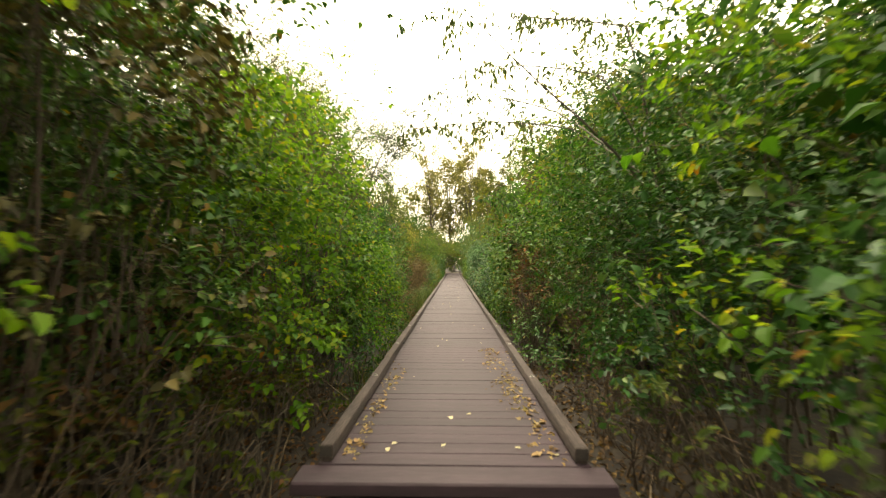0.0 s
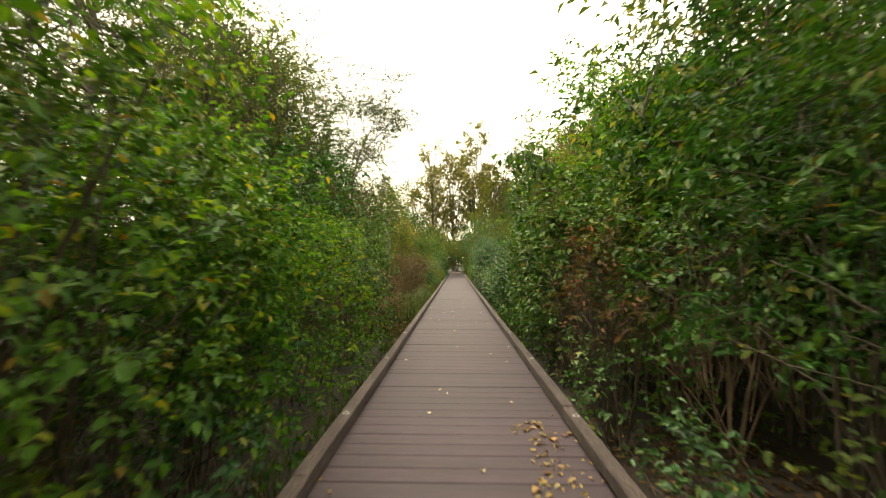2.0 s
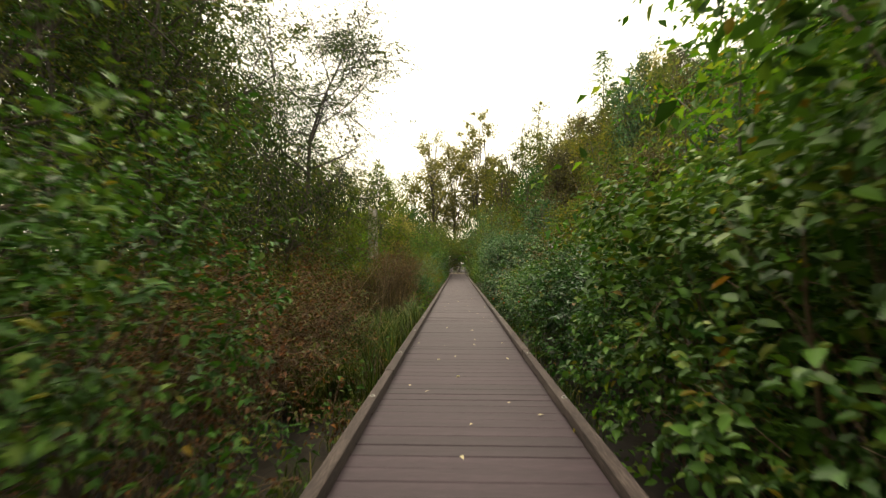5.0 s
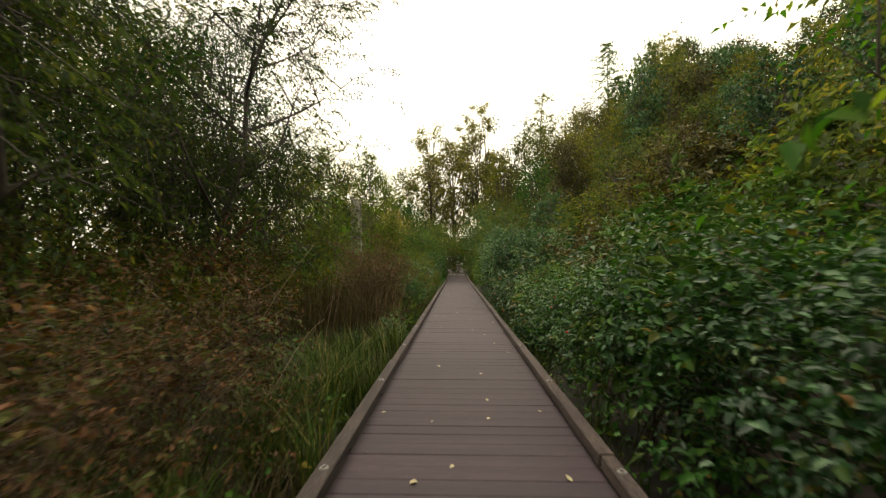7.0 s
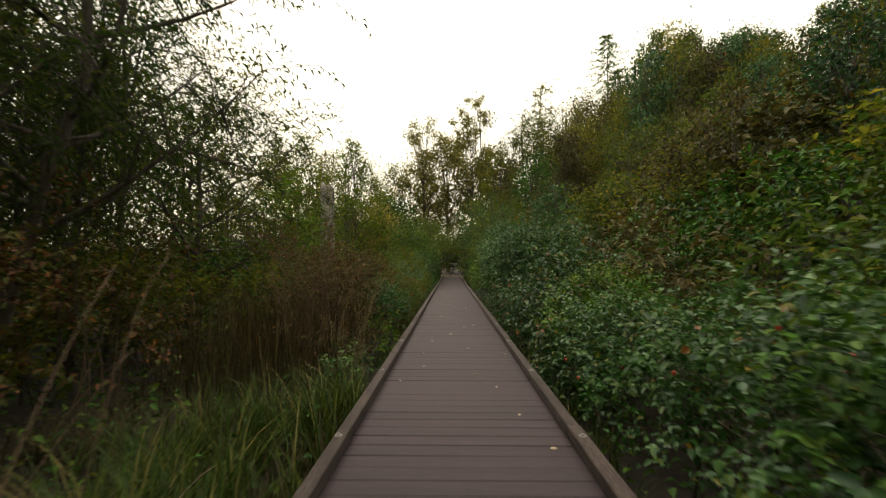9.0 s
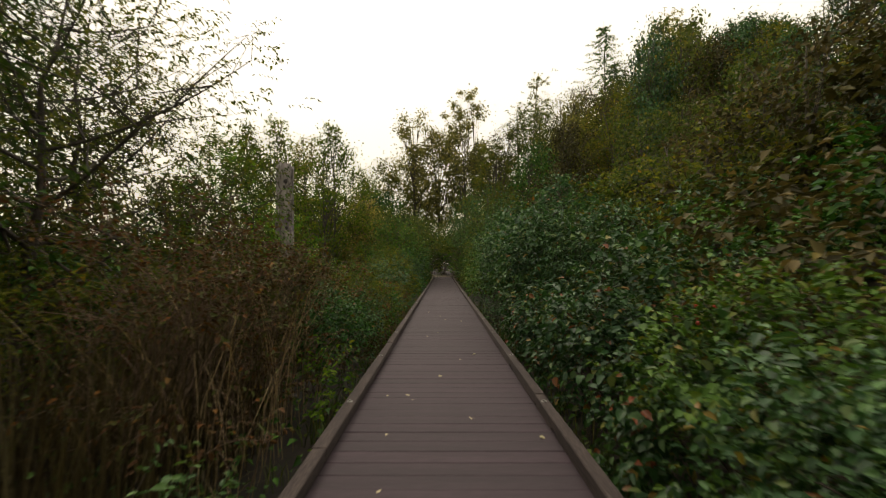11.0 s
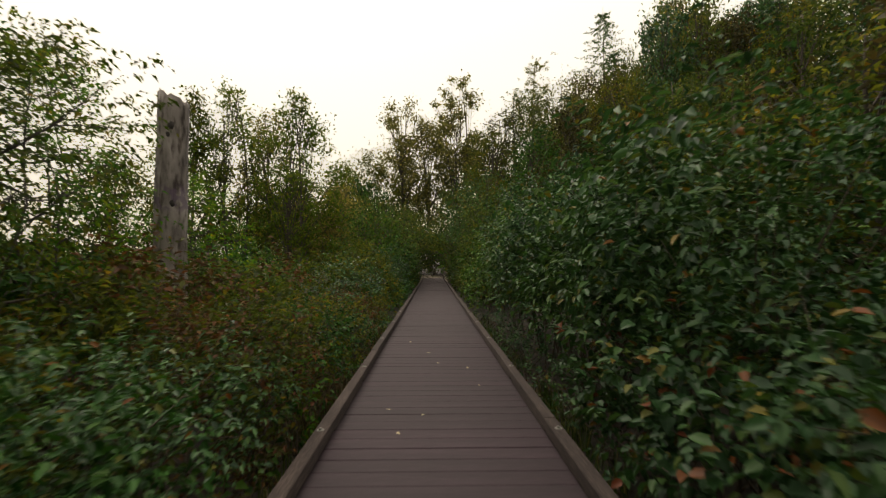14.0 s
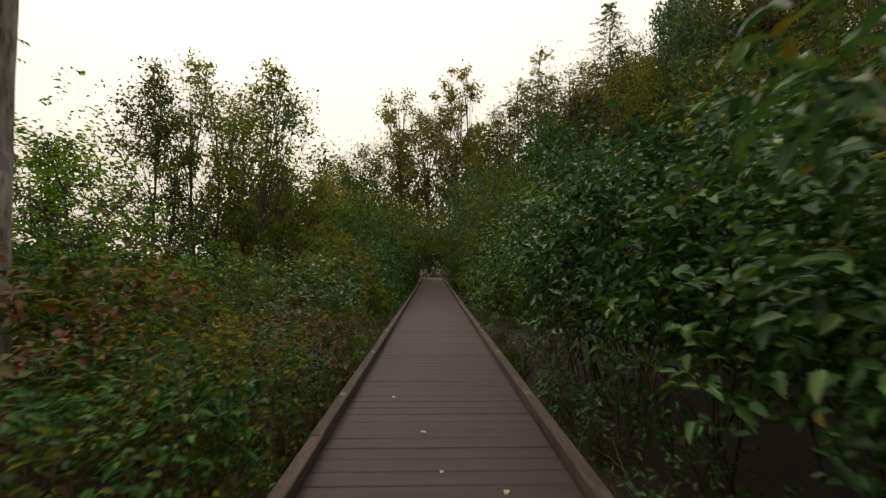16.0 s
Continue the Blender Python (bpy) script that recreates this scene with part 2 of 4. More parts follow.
# ---------------------------------------------------------------- ground
def ground_height(x, y):
    x, y = np.asarray(x, float), np.asarray(y, float)
    side = np.clip((np.abs(x) - 0.9) / 1.2, 0, 1)
    low = np.clip((y - 2.6) / 0.6, 0, 1) * np.clip((71 - y) / 2, 0, 1)
    z = -0.1 - 0.28 * low - 0.12 * side + 0.06 * np.sin(1.7 * x + 0.6 * y) * side + 0.05 * np.sin(0.9 * y - 2.1 * x) * side
    along = np.clip((y + 30) / 30, 0, 1) * np.clip((190 - y) / 60, 0, 1)
    rise = np.where(x > 4.0, 0.62 * (np.sqrt((x - 4.0) ** 2 + 4) - 2), 0)
    rise = np.where(rise > 30, 30 + 4 * np.tanh((rise - 30) / 12), rise)
    return z + rise * along * along * (3 - 2 * along)


def mesh_object(name, verts, faces, material, parent=None):
    me = bpy.data.meshes.new(name)
    me.from_pydata(verts, [], faces)
    me.materials.append(material)
    ob = new(name, me)
    if parent:
        ob.parent = parent
    return ob


def smooth(ob):
    ob.data.polygons.foreach_set("use_smooth", [True] * len(ob.data.polygons))
    return ob


xs = np.concatenate([[-1500, -600, -250, -120, -60, -35, -22, -15], np.arange(-11, 11.01, 0.35), [13, 16, 20, 25, 31, 38, 46, 56, 70, 100, 200, 600, 1500]])
ys = np.concatenate([[-1500, -500, -150, -50, -20, -10, -5], np.arange(-3, 45, 0.4), np.arange(45, 75, 1.0), [78, 82, 88, 96, 106, 118, 132, 150, 175, 200, 300, 600, 1500]])
gx, gy = np.meshgrid(xs, ys)
gz = ground_height(gx, gy)
cols, rows_n = len(xs), len(ys)
quads = [(j * cols + i, j * cols + i + 1, (j + 1) * cols + i + 1, (j + 1) * cols + i) for j in range(rows_n - 1) for i in range(cols - 1)]
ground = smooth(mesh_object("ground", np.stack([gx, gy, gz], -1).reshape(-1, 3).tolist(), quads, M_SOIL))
tagged(ground, "dark leaf-littered soil rising to a wooded bank", "ground", kind="structure")


# ---------------------------------------------------------------- plant parts
def leaf_blades(name, base, along, normal, length, width, material, parent=None, curl=0.12, bend=0.25, plain=False):
    """One mesh of folded, pointed leaf blades: base points, directions, normals, lengths and widths."""
    along = along / (np.linalg.norm(along, axis=1, keepdims=True) + 1e-9)
    side = np.cross(along, normal)
    side /= np.linalg.norm(side, axis=1, keepdims=True) + 1e-9
    up = np.cross(side, along)
    L, W = length[:, None], width[:, None] * 0.5
    def at(f, s, h):
        return base + along * L * f + side * W * s + up * (L * h)
    n = len(base)
    if plain or (n > 3 and float(np.median(length)) > 0.125):   # far foliage: plainer blades
        v = np.stack([at(0, 0, 0), at(0.45, -1, curl), at(1, 0, -bend), at(0.45, 1, curl)], 1)
        shape = np.array([[0, 1, 2], [0, 2, 3]])
    else:
        v = np.stack([at(0, 0, 0), at(0.28, -0.9, curl), at(0.68, -0.72, curl - bend * 0.4), at(1, 0, -bend), at(0.68, 0.72, curl - bend * 0.4), at(0.28, 0.9, curl)], 1)
        shape = np.array([[0, 1, 2, 3], [0, 3, 4, 5]])
    per, side_n = v.shape[1], shape.shape[1]
    f = (np.arange(n)[:, None, None] * per + shape[None]).reshape(-1)
    me = bpy.data.meshes.new(name)
    me.vertices.add(n * per)
    me.vertices.foreach_set("co", v.reshape(-1))
    me.loops.add(n * 2 * side_n)
    me.loops.foreach_set("vertex_index", f.astype(np.int32))
    me.polygons.add(n * 2)
    me.polygons.foreach_set("loop_start", np.arange(0, n * 2 * side_n, side_n, dtype=np.int32))
    me.materials.append(material)
    me.update(calc_edges=True)
    ob = new(name, me)
    if parent:
        ob.parent = parent
    return ob


def tubes(name, paths, material, parent=None, sides=5):
    """One mesh of tapering stems: each path is (points, first radius, last radius)."""
    verts, faces = [], []
    for pts, r0, r1 in paths:
        pts = [Vector(p) for p in pts]
        start = len(verts)
        for i, p in enumerate(pts):
            d = (pts[min(i + 1, len(pts) - 1)] - pts[max(i - 1, 0)]).normalized()
            a = d.orthogonal().normalized()
            b = d.cross(a)
            r = r0 + (r1 - r0) * i / (len(pts) - 1)
            verts += [tuple(p + (a * math.cos(k * math.tau / sides) + b * math.sin(k * math.tau / sides)) * r) for k in range(sides)]
        for i in range(len(pts) - 1):
            faces += [(start + i * sides + k, start + i * sides + (k + 1) % sides, start + (i + 1) * sides + (k + 1) % sides, start + (i + 1) * sides + k) for k in range(sides)]
        faces.append(tuple(start + (len(pts) - 1) * sides + k for k in range(sides)))
    return smooth(mesh_object(name, verts, faces, material, parent))


def unit(rng, n):
    v = rng.normal(size=(n, 3))
    return v / np.linalg.norm(v, axis=1, keepdims=True)


def curve_points(a, b, bow, n=5):
    a, b, bow = np.array(a, float), np.array(b, float), np.array(bow, float)
    s = np.linspace(0, 1, n)[:, None]
    return a + (b - a) * s + bow * (4 * s * (1 - s)) * 0.5


CLEAR = 1.0
FAR_CLEAR = 0.88   # past the end of the walk the shrubs hang over the curbs


def free_of_path(x, z, rng, margin, clear=CLEAR):
    """True where nothing would reach into the walker's way; plants may lean in above head height."""
    edge = clear + margin - 0.35 * np.clip(z - 2.0, 0, 2.2)
    return np.abs(x) > edge + 0.08 * rng.random(np.shape(x))


def spray_leaves(rng, starts, outward, per, step, leaf, droop, spread=0.7):
    """Leaves set alternately along twigs; gives bases, directions, normals and sizes, and the twigs' ends."""
    n = len(starts)
    d = outward + rng.normal(size=(n, 3)) * 0.35
    d /= np.linalg.norm(d, axis=1, keepdims=True)
    k = np.arange(per)
    s = (k + 0.5) * step
    pts = starts[:, None] + d[:, None] * s[None, :, None]
    pts[..., 2] -= droop * (s ** 2)[None, :]
    pts = pts + rng.normal(size=pts.shape) * leaf * 0.15
    cross = np.cross(d, np.array([0, 0, 1.0]))
    cross /= np.linalg.norm(cross, axis=1, keepdims=True) + 1e-6
    sign = np.where((k % 2) == 0, 1.0, -1.0)
    along = d[:, None] * 0.6 + cross[:, None] * sign[None, :, None] * spread + rng.normal(size=pts.shape) * 0.35
    along[..., 2] -= 0.35 * droop + 0.2
    normal = np.array([0, 0, 1.0]) + d[:, None] * 0.5 + rng.normal(size=pts.shape) * 0.45
    size = leaf * rng.uniform(0.55, 1.3, size=pts.shape[:2])
    return pts.reshape(-1, 3), along.reshape(-1, 3), normal.reshape(-1, 3), size.reshape(-1), pts[:, -1], d


hip_bm = bmesh.new()
bmesh.ops.create_icosphere(hip_bm, subdivisions=1, radius=0.013)
for v in hip_bm.verts:
    v.co.z *= 1.35
hip_mesh = bpy.data.meshes.new("rosehip")
hip_bm.to_mesh(hip_mesh)
hip_bm.free()
hip_mesh.materials.append(M_HIP)


large_leaves = {}


def large_leaf(material):
    """One broad leaf with a folded midrib, a bent tip and a short stalk."""
    if material.name not in large_leaves:
        outline = [(0.0, 0.0), (0.12, 0.018), (0.3, 0.034), (0.55, 0.036), (0.78, 0.022), (1.0, 0.0)]
        verts, faces = [], []
        for f, w in outline:
            z = 0.012 * math.sin(f * 3.1) - 0.025 * f * f
            verts += [(-w, f * 0.105, z + w * 0.3), (0, f * 0.105, z), (w, f * 0.105, z + w * 0.3)]
        for i in range(len(outline) - 1):
            faces += [(3 * i, 3 * i + 1, 3 * i + 4, 3 * i + 3), (3 * i + 1, 3 * i + 2, 3 * i + 5, 3 * i + 4)]
        me = bpy.data.meshes.new("leaf")
        me.from_pydata(verts, [], faces)
        me.materials.append(material)
        large_leaves[material.name] = me
    return large_leaves[material.name]


def shrub(name, x, y, size, leaves, leaf, material, label, seed, aspect=0.6, droop=0.5, stems=8, stem_material=None,
          hollow=0.0, twig_share=0.12, shell=0.5, clump=0.22, shoots=10, hips=0, large=0, category="shrub", clip=True, group="shrubs along the boardwalk"):
    """A shrub of arching stems and leafy twigs that fills an uneven mound of the given half-widths and height."""
    rng = np.random.default_rng(seed)
    sx, sy, h = size
    z0 = float(ground_height(x, y))
    root = new(name)
    root.location = (x, y, z0)
    per = 7
    n = max(8, leaves // per)
    u = unit(rng, n * 3)
    u[:, 2] = np.abs(u[:, 2]) * 1.35 - 0.35
    lump = 1 + 0.22 * np.sin(6.2 * u[:, 0] + seed) * np.cos(5.4 * u[:, 1] + seed * 1.7) + 0.16 * np.sin(6.3 * u[:, 2] + 5 * u[:, 1] + seed)
    r = (shell + (1 - shell) * rng.random(n * 3) ** 0.7) * lump
    box = np.sign(u) * np.abs(u) ** 0.75
    p = box * r[:, None] * np.array([sx, sy, h * 0.5]) + np.array([0, 0, h * 0.45])
    # most twigs gather in clumps, some stand alone
    heads = rng.integers(n * 3, size=max(6, n // 11))
    to = heads[rng.integers(len(heads), size=n * 3)]
    in_clump = rng.random(n * 3) < 0.72
    ball = unit(rng, n * 3)
    p = np.where(in_clump[:, None], p[to] + ball * (clump * rng.random(n * 3) ** 0.5)[:, None], p)
    u = np.where(in_clump[:, None], u[to] * 0.5 + ball * 0.7, u)
    keep = (p[:, 2] > hollow + 0.02 + 0.5 * hollow * rng.random(n * 3)) & (p[:, 2] < h * 1.08)
    p, u = p[keep][:n], u[keep][:n]
    out = u * np.array([1, 1, 0.8]) + np.array([0, 0, 0.35])
    out /= np.linalg.norm(out, axis=1, keepdims=True)
    base_p, along, normal, sizes, ends, d = spray_leaves(rng, p, out, per, leaf * 0.55, leaf, droop)
    # long leafy shoots that stand out of the mound
    high = p[rng.integers(len(p), size=shoots * 3)]
    high = high[np.argsort(-high[:, 2])][:shoots]
    rise = rng.normal(size=(len(high), 3)) * 0.45 + np.array([0, 0, 1.0])
    more = spray_leaves(rng, high, rise, 13, leaf * 0.6, leaf * 0.9, droop * 0.5)
    base_p, along, normal, sizes = (np.concatenate([a, b]) for a, b in zip((base_p, along, normal, sizes), more[:4]))
    if clip:
        back = (np.sign(x) * base_p[:, 0] > 0.3 * sx) & (rng.random(len(base_p)) < 0.6) & (base_p[:, 2] < 0.8 * h)
        ok = ~back & free_of_path(base_p[:, 0] + x, base_p[:, 2], rng, leaf * 0.5, CLEAR if y < 37 else FAR_CLEAR) & (base_p[:, 2] > 0.02)
        base_p, along, normal, sizes = base_p[ok], along[ok], normal[ok], sizes[ok]
    if len(base_p):
        tagged(leaf_blades("foliage", base_p, along, normal, sizes, sizes * aspect * rng.uniform(0.8, 1.15, len(sizes)), material, root, plain=not clip or y > 33), kind="stuff")
    bark = stem_material or M_TWIG
    for i in range(min(stems, 9)):
        a = rng.uniform(0, math.tau)
        q = p[rng.integers(len(p))]
        foot = np.array([math.cos(a) * sx * 0.25 * rng.random(), math.sin(a) * sy * 0.4 * rng.random(), -0.05])
        if clip and abs(q[0] + x) < CLEAR + 0.1:
            continue
        tubes("stem", [(curve_points(foot, q, [0, 0, h * 0.18 + 0.05] + rng.normal(size=3) * 0.12, 6), 0.007 + 0.004 * h * rng.random(), 0.003)], bark, root, 5)
    paths = []
    for i in range(max(0, stems - 9)):
        q, a = p[rng.integers(len(p))], p[rng.integers(len(p))] * np.array([0.5, 0.9, 0.3])
        if clip and (abs(q[0] + x) < CLEAR + 0.1 or abs(a[0] + x) < CLEAR + 0.1):
            continue
        paths.append((curve_points(a, q, [0, 0, 0.25 * h] + rng.normal(size=3) * 0.2, 6), 0.005, 0.002))
    for i in rng.choice(len(p), int(len(p) * twig_share), replace=False):
        if clip and (abs(ends[i, 0] + x) < CLEAR + 0.05 or abs(p[i, 0] + x) < CLEAR + 0.05):
            continue
        paths.append((curve_points(p[i] - d[i] * leaf * 3, ends[i], [0, 0, 0.03], 3), 0.004, 0.002))
    if paths:
        tagged(tubes("twig_mass", paths, bark, root, 3), kind="stuff")
    for i in range(large):
        q = p[rng.integers(len(p))].copy()
        if np.sign(x) * q[0] > 0 or q[2] < hollow + 0.2:
            continue
        q[0] = -np.sign(x) * (abs(x) - rng.uniform(1.1, 1.3))
        one = new("leaf", large_leaf(material))
        one.parent = root
        k = rng.uniform(0.8, 1.25)
        one.matrix_basis = pose(q[0], q[1], q[2], rng.uniform(-50, 10), rng.uniform(-35, 35), rng.uniform(0, 360)) @ Matrix.Diagonal((k, k, k, 1))
    outer = [q for q in p if abs(q[0] + x) < abs(x) and abs(q[0] + x) > 1.1 and 0.5 < q[2] < h]
    for i in range(hips if len(outer) > hips else 0):
        q = outer[rng.integers(len(outer))]
        hip = new("rosehip", hip_mesh)
        hip.parent, hip.location = root, q - np.array([np.sign(x) * 0.1, 0, 0])
    return tagged(root, label, category, group)


def tree(name, x, y, height, crown, leaves, leaf, material, label, seed, trunk_radius=0.12, lean=(0, 0), fork=0.35, limbs=12, aspect=0.4,
         droop=0.6, group="trees beside the boardwalk", per=8, bark=None, loose=0.17, twigs=0.0):
    """A tree: tapered, slightly crooked trunk, limbs that fork, and an open crown of leafy twigs round the limbs."""
    rng = np.random.default_rng(seed)
    root = new(name)
    root.location = (x, y, float(ground_height(x, y)) - 0.05)
    top = np.array([lean[0], lean[1], height * 0.93])
    steps = np.linspace(0, 1, 9)[:, None]
    spine = top * steps + np.array([lean[0], lean[1], 0]) * -0.25 * (steps * (1 - steps)) * 2
    spine[1:-1] += rng.normal(size=(7, 3)) * height * 0.012
    tubes("trunk", [(spine, trunk_radius, trunk_radius * 0.15)], bark or M_BARK, root, 8)
    tips = []
    for i in range(limbs):
        f = fork + (0.97 - fork) * (i + rng.random()) / limbs
        k = f * 8
        a = spine[int(k)] + (spine[min(int(k) + 1, 8)] - spine[int(k)]) * (k - int(k))
        ang = i * 2.4 + rng.uniform(-0.5, 0.5)
        reach = crown * (0.45 + 0.55 * math.sin(math.pi * min(1, max(0.12, (f - fork) / (1.02 - fork) * 0.75 + 0.22)))) * rng.uniform(0.7, 1.15)
        b = a + np.array([math.cos(ang) * reach, math.sin(ang) * reach, reach * rng.uniform(0.25, 0.9)])
        line = curve_points(a, b, [0, 0, -reach * 0.15], 6)
        r = trunk_radius * (1 - f) * 0.55 + 0.012
        paths = [(line, r, 0.006)]
        tips += [line[2], line[3], line[4], line[5], (line[4] + line[5]) / 2]
        for j in range(4):
            c = line[1 + j]
            e = c + unit(rng, 1)[0] * reach * 0.5 + np.array([0, 0, reach * 0.12])
            sub = curve_points(c, e, [0, 0, 0.05], 4)
            paths.append((sub, r * 0.5, 0.004))
            tips += [sub[1], sub[2], sub[3]]
        tubes("limb", paths, bark or M_BARK, root, 4 if abs(x) < 12 else 3)
    tips = np.array(tips + [spine[-1]] * 4)
    n = max(10, leaves // per)
    pick = tips[rng.integers(len(tips), size=n)]
    starts = pick + rng.normal(size=(n, 3)) * crown * loose
    out = (starts - np.array([0, 0, height * 0.6])) * np.array([1, 1, 0.6])
    out = out / (np.linalg.norm(out, axis=1, keepdims=True) + 1e-6) + np.array([0, 0, 0.1])
    b, al, no, si, ends, d = spray_leaves(rng, starts, out, per, leaf * 0.6, leaf, droop)
    tagged(leaf_blades("crown", b, al, no, si, si * aspect, material, root, plain=True), kind="stuff")
    if twigs:
        some = rng.choice(n, int(n * twigs), replace=False)
        thin = [(np.array([pick[i], starts[i], ends[i]]), 0.006, 0.002) for i in some]
        tagged(tubes("twig_mass", thin, bark or M_BARK, root, 3), kind="stuff")
    return tagged(root, label, "tree", group)


def crown_tree(name, x, y, height, width, leaves, leaf, material, label, seed, low=0.3, clumps=16, shape="round", clump=0.36, trunk_radius=0.12,
               stems=1, group="trees beside the boardwalk", aspect=0.6, clip=False, bark=None):
    """A tree whose crown is built of leafy clumps at the ends of its limbs, with gaps between them."""
    rng = np.random.default_rng(seed)
    z0 = float(ground_height(x, y)) - 0.05
    root = new(name)
    root.location = (x, y, z0)
    clumps *= 2
    centres, radii = [], []
    for i in range(clumps):
        f = (i + rng.random()) / clumps
        if shape == "cone":
            reach = 0.1 + 0.9 * math.sin(math.pi * (0.28 + 0.7 * f))
        elif shape == "open":
            reach = 0.25 + 0.75 * math.sin(math.pi * (0.2 + 0.75 * f))
        else:
            reach = math.sqrt(max(0.0, 1 - (1.75 * f - 0.8) ** 2))
        a = i * 2.4 + rng.uniform(-0.6, 0.6)
        far = width * reach * math.sqrt(rng.uniform(0.05, 1.0))
        r = width * clump * rng.uniform(0.45, 1.05) * (0.5 + 0.5 * reach)
        centres.append((math.cos(a) * far, math.sin(a) * far, height * (low + (1 - low) * f) - r * 0.5))
        radii.append(r)
    centres, radii = np.array(centres), np.array(radii)
    trunks = []
    for k in range(stems):
        foot = np.array([rng.uniform(-0.3, 0.3), rng.uniform(-0.3, 0.3), 0]) * (stems > 1)
        top = np.array([rng.uniform(-0.3, 0.3) * width, 0, height * (0.95 if k == 0 else rng.uniform(0.65, 0.9))])
        line = curve_points(foot, top, rng.normal(size=3) * 0.05 * height * np.array([1, 1, 0]), 8)
        trunks.append(line)
        tubes("trunk", [(line, trunk_radius, trunk_radius * 0.15)], bark or M_BARK, root, 6)
    paths = []
    for i, (c, r) in enumerate(zip(centres, radii)):
        line = trunks[rng.integers(stems)]
        j = int(np.clip(c[2] / height * 0.75, 0.05, 0.9) * 7)
        paths.append((curve_points(line[j], c, (0, 0, -0.1 * r), 5), trunk_radius * 0.3, 0.012))
        for q in range(3):
            paths.append((curve_points(c * 0.75 + line[j] * 0.25, c + unit(rng, 1)[0] * r * 1.1, (0, 0, 0.05), 3), trunk_radius * 0.13, 0.006))
        if i % 3 == 2 or i == clumps - 1:
            tubes("limb", paths, bark or M_BARK, root, 3)
            paths = []
    which = rng.choice(clumps, leaves, p=radii ** 2 / np.sum(radii ** 2))
    d = unit(rng, leaves)
    d[:, 2] = d[:, 2] * 0.85 + 0.15
    ragged = 1 + 0.3 * np.sin(5 * d[:, 0] + 3 * which) * np.cos(4 * d[:, 1] + 7 * d[:, 2] + which)
    p = centres[which] + d * (radii[which] * ragged * np.where(rng.random(leaves) < 0.3, 1.9, 1.1) * rng.random(leaves) ** 0.55)[:, None]
    ok = p[:, 2] > 0.15
    if clip:
        ok &= (np.abs(p[:, 0] + x) > 1.15) | (p[:, 2] + z0 > 2.5)
    p, d = p[ok], d[ok]
    along = d * 0.5 + rng.normal(size=p.shape) * 0.6 - np.array([0, 0, 0.25])
    size = leaf * rng.uniform(0.6, 1.3, len(p))
    tagged(leaf_blades("crown", p, along, d + np.array([0, 0, 0.5]) + rng.normal(size=p.shape) * 0.5, size, size * aspect, material, root, plain=True), kind="stuff")
    return tagged(root, label, "tree", group)


# ---------------------------------------------------------------- boardwalk
boardwalk = tagged(new("boardwalk"), "long straight timber boardwalk with worn brown planks", "boardwalk", kind="structure")
START, PITCH, HALF, TOP = 2.98, 0.195, 0.96, 0.12


def slab(w, l, h, bevel, seed=0, wobble=0.0):
    """A board with bevelled edges, its top at z = 0, centred on the origin."""
    bm = bmesh.new()
    bmesh.ops.create_cube(bm, size=1, matrix=Matrix.Translation((0, 0, -h / 2)) @ Matrix.Diagonal((w, l, h, 1)))
    if wobble:
        r = random.Random(seed)
        for v in bm.verts:
            v.co.x += r.uniform(-wobble, wobble)
            v.co.y += r.uniform(-wobble, wobble) * 0.25
            v.co.z += r.uniform(-wobble, wobble) * 0.12
    bmesh.ops.bevel(bm, geom=[e for e in bm.edges], offset=bevel, segments=1, affect="EDGES")
    return bm


def board_mesh(name, bm, material):
    me = bpy.data.meshes.new(name)
    bm.to_mesh(me)
    bm.free()
    me.materials.append(material)
    return me


plank_meshes = [board_mesh("plank", slab(2 * HALF, PITCH - 0.007, 0.038, 0.003, k, 0.01), M_PLANK) for k in range(8)]
pick = random.Random(4)
for i in range(300):
    ob = new("plank", pick.choice(plank_meshes))
    ob.parent = boardwalk
    ob.matrix_basis = pose(pick.uniform(-0.006, 0.006), START + 0.28 + (i + 0.5) * PITCH, pick.uniform(-0.002, 0.002), pick.uniform(-0.4, 0.4), pick.uniform(-0.06, 0.06), pick.uniform(-0.12, 0.12) + pick.choice((0, 180)))
END = START + 0.28 + 332 * PITCH
far_bm = bmesh.new()
for i in range(300, 332):
    bmesh.ops.create_cube(far_bm, size=1, matrix=Matrix.Translation((pick.uniform(-0.006, 0.006), START + 0.28 + (i + 0.5) * PITCH, -0.019)) @ Matrix.Diagonal((2 * HALF, PITCH - 0.007, 0.038, 1)))
far_planks = new("far_planks", board_mesh("far_planks", far_bm, M_PLANK))
far_planks.parent = boardwalk
tagged(far_planks, kind="stuff")
sill = new("sill_board", board_mesh("sill_board", slab(2.12, 0.27, 0.09, 0.012, 3, 0.01), M_PLANK))
sill.parent, sill.location = boardwalk, (0.0, START + 0.135, 0.0)
for s in (-0.75, 0.0, 0.75):
    joist = new("joist", board_mesh("joist", slab(0.09, END - START - 0.4, 0.2, 0.005), M_RAIL))
    joist.parent, joist.location = boardwalk, (s, (START + END) / 2 + 0.1, -0.042)
SEG = 4.28
bolt_bm = bmesh.new()
bmesh.ops.create_cone(bolt_bm, cap_ends=True, segments=14, radius1=0.03, radius2=0.028, depth=0.006)
bmesh.ops.create_cone(bolt_bm, cap_ends=True, segments=6, radius1=0.013, radius2=0.012, depth=0.016, matrix=Matrix.Translation((0, 0, 0.008)))
bolt_mesh = board_mesh("bolt", bolt_bm, M_STEEL)


